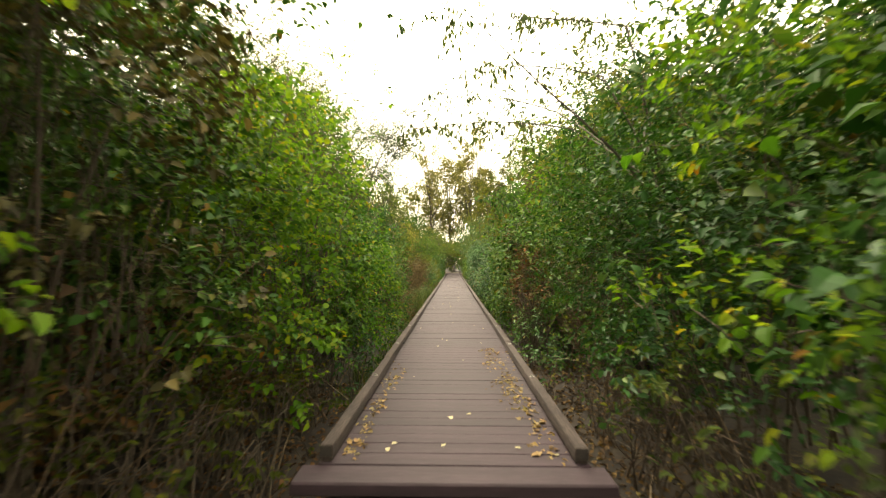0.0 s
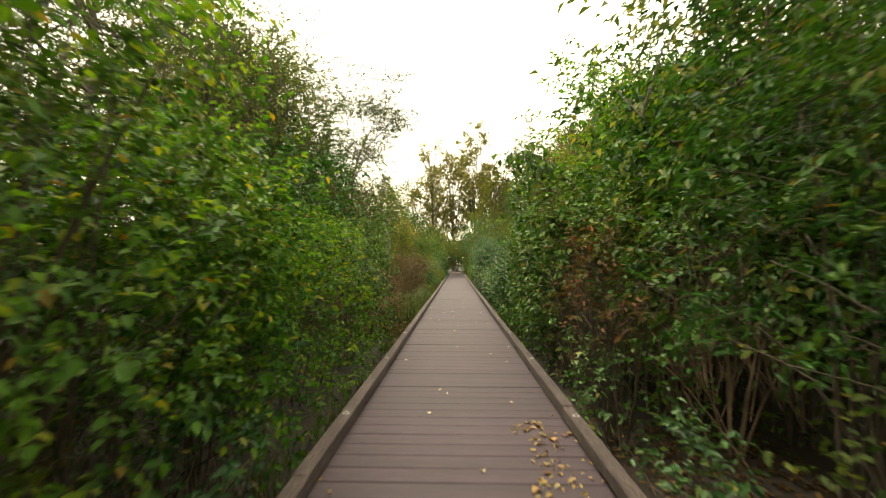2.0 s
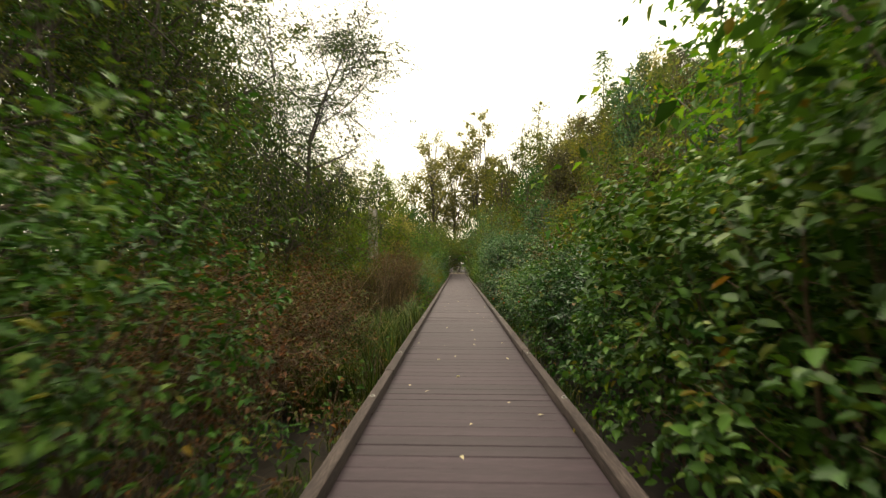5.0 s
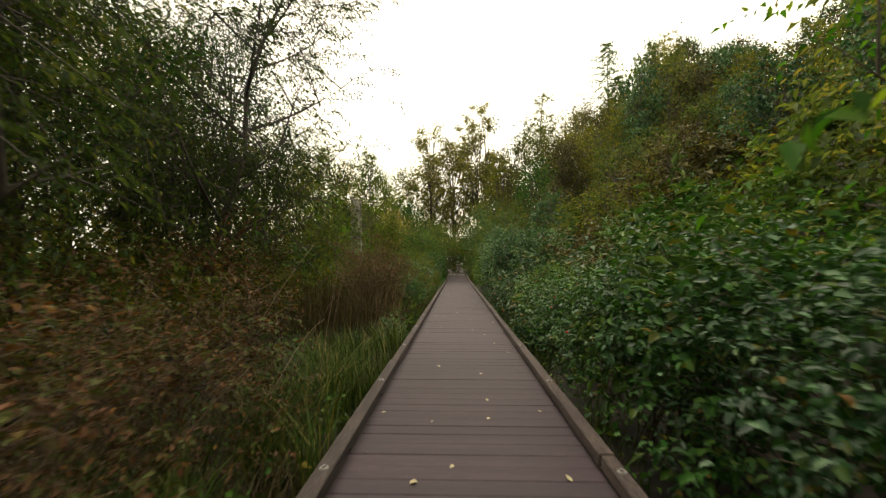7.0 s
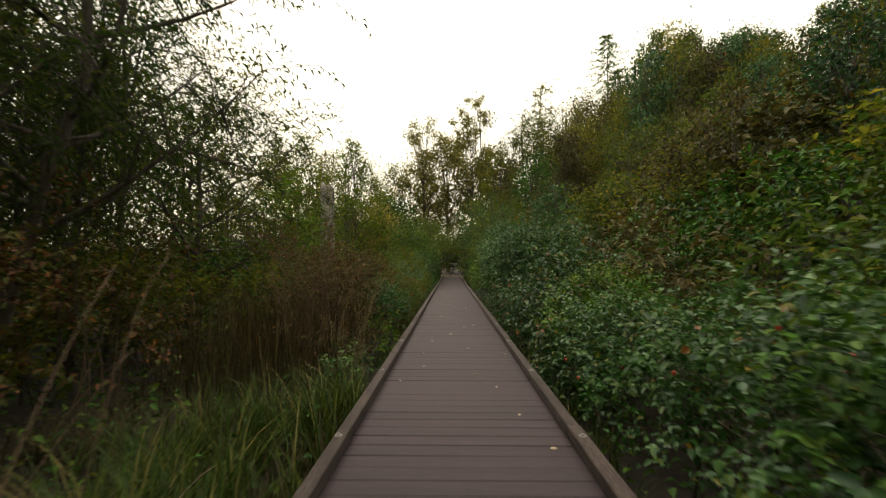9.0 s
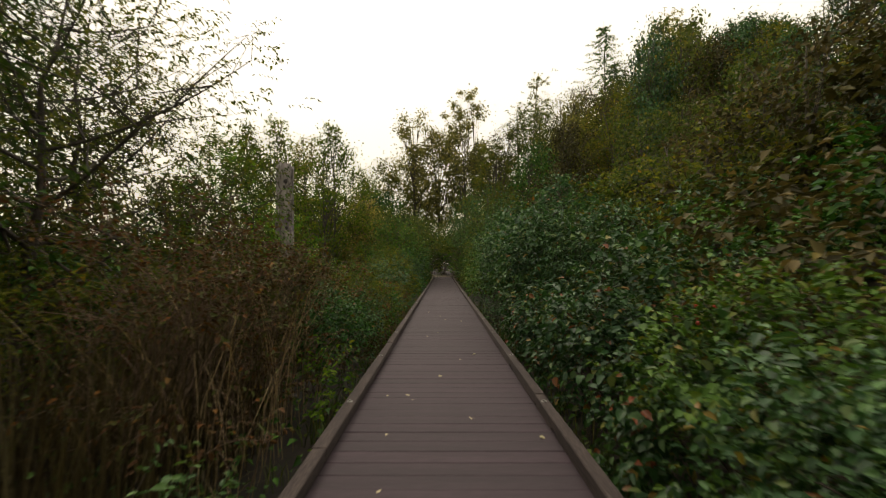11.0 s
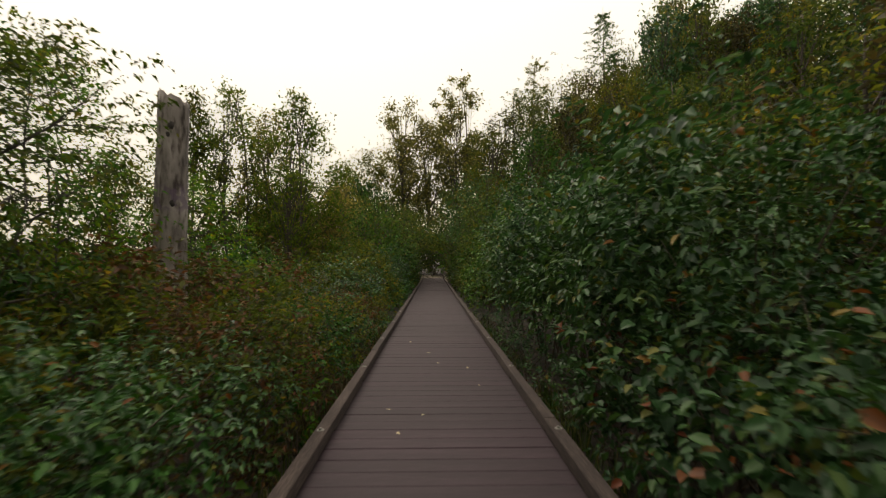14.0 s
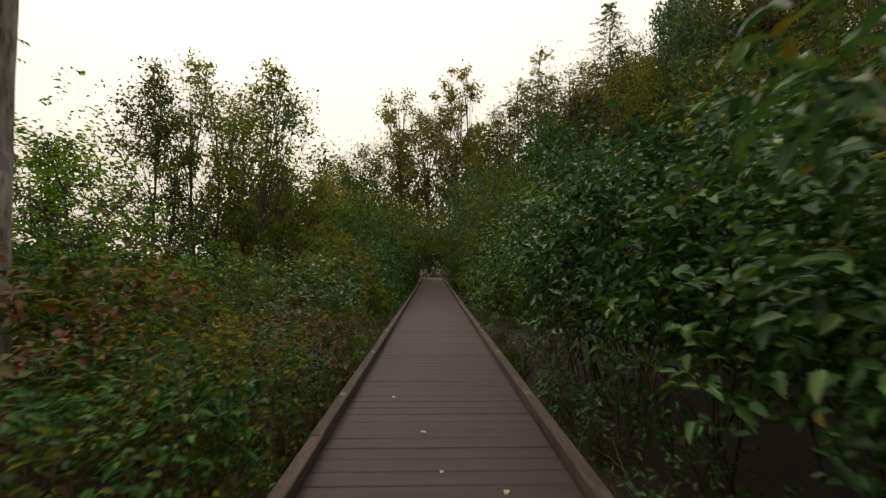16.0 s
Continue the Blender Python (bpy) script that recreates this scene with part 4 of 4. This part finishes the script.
kinds = []
for i, (mat, h, c, label) in enumerate([(OLIVE, 10, 3.4, "broad yellow-green tree on the bank"), (BROWNISH, 10, 3.4, "olive-brown tree on the bank"), (WILLOW, 10, 3.0, "grey-green tree on the bank"), (BLUISH, 10, 2.6, "tall blue-green tree on the bank"), (BROWNISH, 10, 3.0, "dull brown tree on the bank")]):
    x, y = 18 + 5 * i, 70 + 9 * i
    kinds.append(crown_tree("bank_tree", x, y, h, c, 3600, 0.26, mat, label, 600 + i, low=0.1, clumps=18, clump=0.38, trunk_radius=0.16, group="trees on the bank"))
for i, (x, y, top, w, mat) in enumerate([(5.4, 69, 14.2, 3.0, OLIVE), (7.6, 74, 17.5, 3.4, BROWNISH), (10.2, 72, 19.0, 3.6, WILLOW), (12.6, 78, 22.0, 3.6, OLIVE), (15.5, 76, 22.3, 4.0, POPLAR), (18.5, 80, 24.6, 4.2, BROWNISH), (8.6, 62, 12.5, 3.2, GREEN),
                                       (12.0, 64, 15.0, 3.4, BROWNISH), (22, 82, 25.5, 4.4, BROWNISH), (26, 86, 30.5, 4.6, WILLOW), (17, 66, 17.5, 3.8, OLIVE), (21, 68, 21, 4.0, WILLOW)]):
    crown_tree("bank_tree", x, y, top - float(ground_height(x, y)), w, 6500, 0.24, mat, ["broad olive tree on the bank", "dull brown-green tree on the bank"][i % 2], 720 + i, low=0.08, clumps=20, clump=0.42, trunk_radius=0.18, group="trees on the bank")
placed = 0
while placed < 72:
    near_bank = placed < 30
    x, y = (R.uniform(6.5, 26), R.uniform(22, 58)) if near_bank else (R.uniform(7.0, 42), R.uniform(56, 118)) if placed < 48 else (R.uniform(19, 50), R.uniform(58, 118))
    inner = 812 * x / max(y - 22, 1) < 290
    h = (skyline(x, y) - float(ground_height(x, y))) * (R.uniform(0.92, 1.05) if 812 * x / max(y - 16, 1) > 420 else R.uniform(0.55, 0.76) if x < 11 else R.uniform(0.66, 0.84) if x < 20 or inner else R.uniform(0.72, 0.88) if 812 * x / max(y - 26, 1) < 390 else R.uniform(1.0, 1.2))
    if h < 3.0:
        continue
    placed += 1
    k = min(h, 24) / 10.0
    t = copy_thing(R.choice(kinds), pose(x, y, float(ground_height(x, y)) - 0.3, R.uniform(-4, 4), R.uniform(-4, 4), R.uniform(0, 360)))
    wide = min(max(k, 0.6), 1.2)
    t.scale = (wide * R.uniform(0.9, 1.25), wide * R.uniform(0.9, 1.25), k)

for i, (x, y, top) in enumerate([(34, 88, 40), (31, 84, 36), (10.4, 84, 24.5), (13.4, 85, 29.6)]):
    tree("bank_poplar", x, y, top - float(ground_height(x, y)), 2.6, 2600, 0.28, [POPLAR, OLIVE][i // 2], "tall thin-leaved tree rising over the bank", 690 + i, 0.25, aspect=0.6, fork=0.35, limbs=14, group="trees on the bank")
pole = tubes("dead_trunk", [(curve_points((17.2, 70, float(ground_height(17.2, 70)) - 0.1), (13.4, 69.5, 16.2), (0.2, 0, 0.1), 7), 0.2, 0.1)], M_SNAG)
tagged(pole, "pale leaning dead trunk on the bank", "dead tree")


def conifer(x, y, height, seed):
    rng = np.random.default_rng(seed)
    root = new("conifer")
    root.location = (x, y, float(ground_height(x, y)) - 0.2)
    tubes("trunk", [([(0, 0, 0), (0.1, 0, height * 0.5), (0, 0, height)], 0.3, 0.03)], M_BARK, root, 8)
    starts, dirs = [], []
    for level in range(24):
        f = level / 24
        for k in range(7):
            a = k * math.tau / 7 + level * 0.9 + rng.uniform(-0.25, 0.25)
            z = height * (0.12 + 0.87 * f) + rng.uniform(-0.3, 0.3)
            reach = ((1 - f) ** 0.9 * height * 0.42 + 0.3) * rng.uniform(0.6, 1.25)
            for s_ in np.linspace(0.1, 1, 15):
                starts.append((math.cos(a) * reach * s_, math.sin(a) * reach * s_, z - 0.5 * reach * s_ + 0.3 * reach * s_ * s_))
                dirs.append((math.cos(a), math.sin(a), -0.15))
    b, al, no, si, e, d = spray_leaves(rng, np.array(starts), np.array(dirs), 3, 0.11, 0.36, 0.3)
    tagged(leaf_blades("crown", b, al, no, si, si * 0.45, GREEN, root), kind="stuff")
    return tagged(root, "dark spired conifer standing on the bank", "conifer")


conifer(30.2, 105, 47.2 - float(ground_height(30.2, 105)), 71)
conifer(34, 110, 42 - float(ground_height(34, 110)), 72)


# ---------------------------------------------------------------- grass, reeds, litter
def blades(name, x0, x1, y0, y1, count, height, width, material, label, seed, arch=0.5, group="", tufts=0):
    """Long arching blades: each three joined pieces that narrow to a point."""
    rng = np.random.default_rng(seed)
    if tufts:
        cx, cy = rng.uniform(x0, x1, tufts), rng.uniform(y0, y1, tufts)
        k = rng.integers(tufts, size=count)
        bx, by = cx[k] + rng.normal(size=count) * 0.07, cy[k] + rng.normal(size=count) * 0.07
    else:
        bx, by = rng.uniform(x0, x1, count), rng.uniform(y0, y1, count)
    base = np.stack([bx, by, ground_height(bx, by) - 0.02], 1)
    a = rng.uniform(0, math.tau, count)
    lean = np.stack([np.cos(a), np.sin(a), np.zeros(count)], 1) * (arch * rng.uniform(0.2, 1.2, count))[:, None]
    L = (height * rng.uniform(0.5, 1.2, count))[:, None]
    side = np.stack([-np.sin(a), np.cos(a), np.zeros(count)], 1) * width
    up = np.array([0, 0, 1.0])
    rows_ = []
    for f, w in ((0, 0.7), (0.4, 1.0), (0.75, 0.7), (1.0, 0.0)):
        c = base + up * L * (f - arch * 0.35 * f * f) + lean * L * f * f
        rows_ += [c - side * w * 0.5, c + side * w * 0.5] if w else [c]
    v = np.stack(rows_, 1)
    ok = np.abs(v[:, :, 0]).min(1) > 0.98
    v = v[ok]
    n = len(v)
    faces = []
    for i in range(n):
        o = 7 * i
        faces += [(o, o + 1, o + 3, o + 2), (o + 2, o + 3, o + 5, o + 4), (o + 4, o + 5, o + 6)]
    ob = smooth(mesh_object(name, v.reshape(-1, 3).tolist(), faces, material))
    return tagged(ob, label, "grass", group, "stuff")


blades("sedge_grass", -2.5, -1.06, 15.0, 22.3, 3800, 0.95, 0.011, GRASS, "arching green sedge grass beside the boardwalk", 31, 0.7, tufts=70)
blades("dry_grass", -4.5, -1.2, 15.0, 24.0, 7000, 0.65, 0.008, REED, "matted yellow-brown dry grass", 32, 1.0, tufts=160)
blades("reeds", -3.6, -1.75, 22.3, 25.4, 1150, 1.6, 0.011, REED, "stand of tall dry brown reeds", 33, 0.3)
blades("straw_stalks", -2.6, -1.5, 23.6, 26.2, 170, 2.3, 0.008, STRAW, "long pale dry stalks that bend towards the boardwalk", 37, 0.55)
blades("meadow_grass", -6.0, -1.1, 29.0, 36.0, 5200, 0.65, 0.007, REED, "dry brown grass between low shrubs", 34, 0.8, tufts=160)
blades("verge_grass", 1.02, 1.6, 14, 40, 2600, 0.4, 0.009, GRASS, "short green grass along the curb", 35, 0.6, tufts=140)
blades("verge_grass", -1.5, -1.02, 5, 40, 2200, 0.35, 0.009, GRASS, "short green grass along the curb", 36, 0.6, tufts=140)


def litter(name, x0, x1, y0, y1, count, size, material, label, seed, lift=0.015, height=0.0):
    rng = np.random.default_rng(seed)
    x, y = rng.uniform(x0, x1, count), rng.uniform(y0, y1, count)
    base = np.stack([x, y, ground_height(x, y) + lift + height * rng.random(count) ** 1.5], 1)
    a = rng.uniform(0, math.tau, count)
    along = np.stack([np.cos(a), np.sin(a), rng.normal(size=count) * 0.2], 1)
    normal = np.array([0, 0, 1.0]) + rng.normal(size=(count, 3)) * (0.25 if height == 0 else 0.5)
    s = size * rng.uniform(0.5, 1.2, count)
    ob = leaf_blades(name, base, along, normal, s, s * 0.6, material, plain=True)
    return tagged(ob, label, "leaf litter", kind="stuff")


litter("leaf_litter", -3.2, -0.95, 0.5, 7, 3800, 0.07, RED_LITTER, "red-brown dead leaves lying on the soil", 41)
litter("leaf_litter", 0.95, 3.2, 0.5, 9, 5600, 0.07, RED_LITTER, "brown dead leaves lying on the soil", 42)
litter("leaf_litter", 0.98, 3, 26, 40, 1200, 0.06, RED_LITTER, "dark dead leaves under the dogwood", 48)
litter("leaf_litter", -0.95, 0.95, 0.8, 2.9, 420, 0.06, FALLEN, "dry pale leaves on the trodden earth", 43)
litter("undergrowth", -9, -1.2, 7, 40, 15000, 0.1, GREEN, "low leafy undergrowth", 44, 0.02, 0.5)
litter("undergrowth", 1.2, 9, 8, 27, 9000, 0.1, GREEN, "low leafy undergrowth", 45, 0.02, 0.4)
litter("undergrowth", 5, 34, 8, 112, 13000, 0.7, OLIVE, "leafy undergrowth covering the bank", 47, 0.02, 0.9)
litter("undergrowth", -40, -9, 0, 70, 8000, 0.35, OLIVE, "low leafy undergrowth further off", 46, 0.02, 1.4)

# fallen leaves on the planks, drifted along the curbs near the start
leaf_meshes = []
for k in range(6):
    rng = np.random.default_rng(80 + k)
    z = np.zeros((1, 3))
    ob = leaf_blades("fallen_leaf", z, np.array([[0, 1.0, 0.02]]), np.array([[0, 0, 1.0]]), np.array([0.075]), np.array([0.04 + 0.006 * k]), FALLEN, None, 0.03 + 0.03 * k, -0.1 + 0.08 * k)
    ob.data.materials[0] = [FALLEN_BROWN, FALLEN_TAN, FALLEN][k % 3]
    leaf_meshes.append(ob.data)
    bpy.data.objects.remove(ob)
pale_meshes = [me.copy() for me in leaf_meshes]
for me in pale_meshes:
    me.materials[0] = PALE
R2 = random.Random(21)


def drop_leaf(x, y, pale=False):
    ob = new("fallen_leaf", R2.choice(pale_meshes if pale else leaf_meshes))
    k = R2.uniform(0.4, 1.0) if not pale else R2.uniform(0.45, 0.95)
    ob.matrix_basis = pose(x, y, 0.008, R2.uniform(-8, 8), R2.uniform(-8, 8), R2.uniform(0, 360)) @ Matrix.Diagonal((k, k, k, 1))
    tagged(ob, "pale dry fallen leaf lying on the planks" if pale else "brown dry fallen leaf lying on the planks", "fallen leaf", "fallen leaves on the planks")


for cx, cy, n, sx, sy in ((0.62, 5.0, 34, 0.09, 0.25), (0.66, 5.65, 26, 0.07, 0.18), (0.55, 6.6, 30, 0.1, 0.2), (0.72, 4.2, 22, 0.06, 0.3), (0.6, 7.4, 24, 0.1, 0.16), (-0.76, 3.7, 18, 0.03, 0.25),
                          (-0.74, 4.6, 22, 0.04, 0.3), (-0.72, 5.6, 16, 0.05, 0.35), (0.7, 3.5, 12, 0.06, 0.15)):
    for i in range(n):
        drop_leaf(min(0.82, max(-0.82, R2.gauss(cx, sx))), R2.gauss(cy, sy))
crumbs = []
for cx, cy, n, sx, sy in ((0.64, 5.0, 70, 0.1, 0.35), (0.68, 5.9, 60, 0.08, 0.3), (0.6, 7.0, 50, 0.11, 0.4), (0.74, 4.1, 50, 0.05, 0.4), (-0.77, 4.2, 70, 0.04, 0.6), (-0.75, 5.8, 40, 0.05, 0.5)):
    crumbs += [(min(0.84, max(-0.84, R2.gauss(cx, sx))), R2.gauss(cy, sy), 0.006 + 0.006 * R2.random()) for i in range(n)]
crumbs = np.array(crumbs)
rngc = np.random.default_rng(17)
turn = rngc.uniform(0, math.tau, len(crumbs))
size_c = rngc.uniform(0.015, 0.05, len(crumbs))
tagged(leaf_blades("leaf_drift", crumbs, np.stack([np.cos(turn), np.sin(turn), 0.1 * rngc.normal(size=len(crumbs))], 1), np.array([0, 0, 1.0]) + 0.3 * rngc.normal(size=(len(crumbs), 3)), size_c, size_c * 0.55, FALLEN),
       "drift of small crumbled brown leaves along the curbs", "leaf litter", kind="stuff")
for i in range(60):
    drop_leaf(R2.uniform(-0.8, 0.8), R2.uniform(3.3, 34), True)

# bare sticks among the litter
R3 = random.Random(5)
for i in range(26):
    side = R3.choice((-1, -1, 1))
    x, y = side * R3.uniform(1.25, 2.3), R3.uniform(2.2, 7.5)
    a, L = R3.uniform(0, math.tau), R3.uniform(0.5, 1.3)
    dx, dy = math.cos(a) * L * 0.5, math.sin(a) * L
    if abs(x + dx) < 1.1:
        dx = -dx
    z = float(ground_height(x, y)) + 0.01
    stick = tubes("stick", [(curve_points((x, y, z), (x + dx, y + dy, float(ground_height(x + dx, y + dy)) + R3.uniform(0.1, 0.7)), (R3.uniform(-0.1, 0.1), 0.1, R3.uniform(-0.1, 0.2)), 7), R3.uniform(0.006, 0.013), 0.003)], R3.choice((M_DRY, M_STRAW, M_TWIG)), None, 6)
    tagged(stick, "bare dry stick leaning among the litter", "stick", "sticks beside the boardwalk")


# tree whose thin branches reach over the boardwalk near its start
def reaching_tree(x, y, height, branches, label, seed, material=WILLOW, aspect=0.42):
    rng = np.random.default_rng(seed)
    z0 = float(ground_height(x, y))
    root = new("overhanging_tree")
    root.location = (x, y, z0)
    at = np.array([x, y, z0])
    tubes("trunk", [(curve_points((0, 0, -0.05), (-0.3, 0.2, height), (0.15, 0, 0), 7), 0.05, 0.012)], M_BARK, root, 7)
    for a, b, bow, leafy, leaf in branches:
        line = curve_points(np.array(a) - at, np.array(b) - at, bow, 9)
        branch = tubes("branch", [(curve_points((-0.15, 0.1, min(line[0][2], height) * 0.8), line[0], (0, 0, 0.1), 4), 0.014, 0.011), (line, 0.011, 0.003)], M_BARK, root, 5)
        if not leafy:
            continue
        t = rng.uniform(0.15, 1, leafy)[:, None] * 8
        k = np.minimum(t.astype(int), 7)[:, 0]
        starts = line[k] + (line[k + 1] - line[k]) * (t - k[:, None])
        out = rng.normal(size=(leafy, 3)) * np.array([0.7, 0.9, 0.6]) + np.array([-0.3, 0, -0.25])
        bs, al, no, si, ends, d = spray_leaves(rng, starts, out, 6, leaf * 0.75, leaf, 0.9)
        al[:, 2] -= 0.5
        tagged(leaf_blades("foliage", bs, al, no, si, si * aspect, material, root), kind="stuff")
        tagged(tubes("twig_mass", [(np.array([starts[i], (starts[i] + ends[i]) / 2 + np.array([0, 0, 0.02]), ends[i]]), 0.003, 0.0015) for i in range(leafy)], M_TWIG, root, 3), kind="stuff")
    return tagged(root, label, "tree", "trees beside the boardwalk")


reaching_tree(2.3, 4.6, 3.3, [
    ((1.0, 3.6, 2.55), (-0.15, 3.5, 3.65), (0.05, 0, -0.12), 0, 0.08),
    ((1.6, 4.2, 3.6), (-0.35, 4.1, 3.62), (0, 0, 0.12), 44, 0.065),
    ((1.5, 4.6, 3.3), (0.2, 4.5, 3.35), (0, 0, 0.12), 26, 0.065),
    ((1.4, 5.4, 3.0), (-0.6, 5.3, 2.95), (0, 0, 0.2), 60, 0.07),
    ((1.5, 6.6, 3.6), (-0.4, 6.4, 3.8), (0, 0, 0.2), 34, 0.07),
], "small tree with thin leafy branches reaching over the boardwalk", 77)


reaching_tree(2.6, 11.6, 2.6, [
    ((1.9, 11.3, 2.6), (0.75, 11.1, 3.0), (0, 0, 0.25), 26, 0.1),
    ((1.9, 12.0, 2.9), (0.95, 11.7, 3.3), (0, 0, 0.2), 24, 0.1),
], "hazel with broad-leaved shoots reaching over the boardwalk", 78, GREEN, 0.7)


# long bare canes that arch out of the brown thicket
R4 = random.Random(8)
for y0, side, n in ((17.5, -1, 7), (25.0, -1, 16), (10.0, 1, 9), (3.5, 1, 6), (3.0, -1, 8)):
    for i in range(n):
        x, y = side * R4.uniform(1.5, 2.6), y0 + R4.uniform(-1.3, 1.3)
        z = float(ground_height(x, y))
        ex, ey, ez = side * R4.uniform(1.15, 1.7), y + R4.uniform(-0.9, 0.9), z + R4.uniform(0.7, 2.0)
        cane = tubes("cane", [(curve_points((x, y, z), (ex, ey, ez), (-side * R4.uniform(0, 0.1), R4.uniform(-0.3, 0.3), R4.uniform(0.2, 0.6)), 8), R4.uniform(0.004, 0.008), 0.002)], R4.choice((M_DRY, M_STRAW, M_DRY)), None, 5)
        tagged(cane, "long bare dry cane arching out of the thicket", "cane", "bare canes beside the boardwalk")
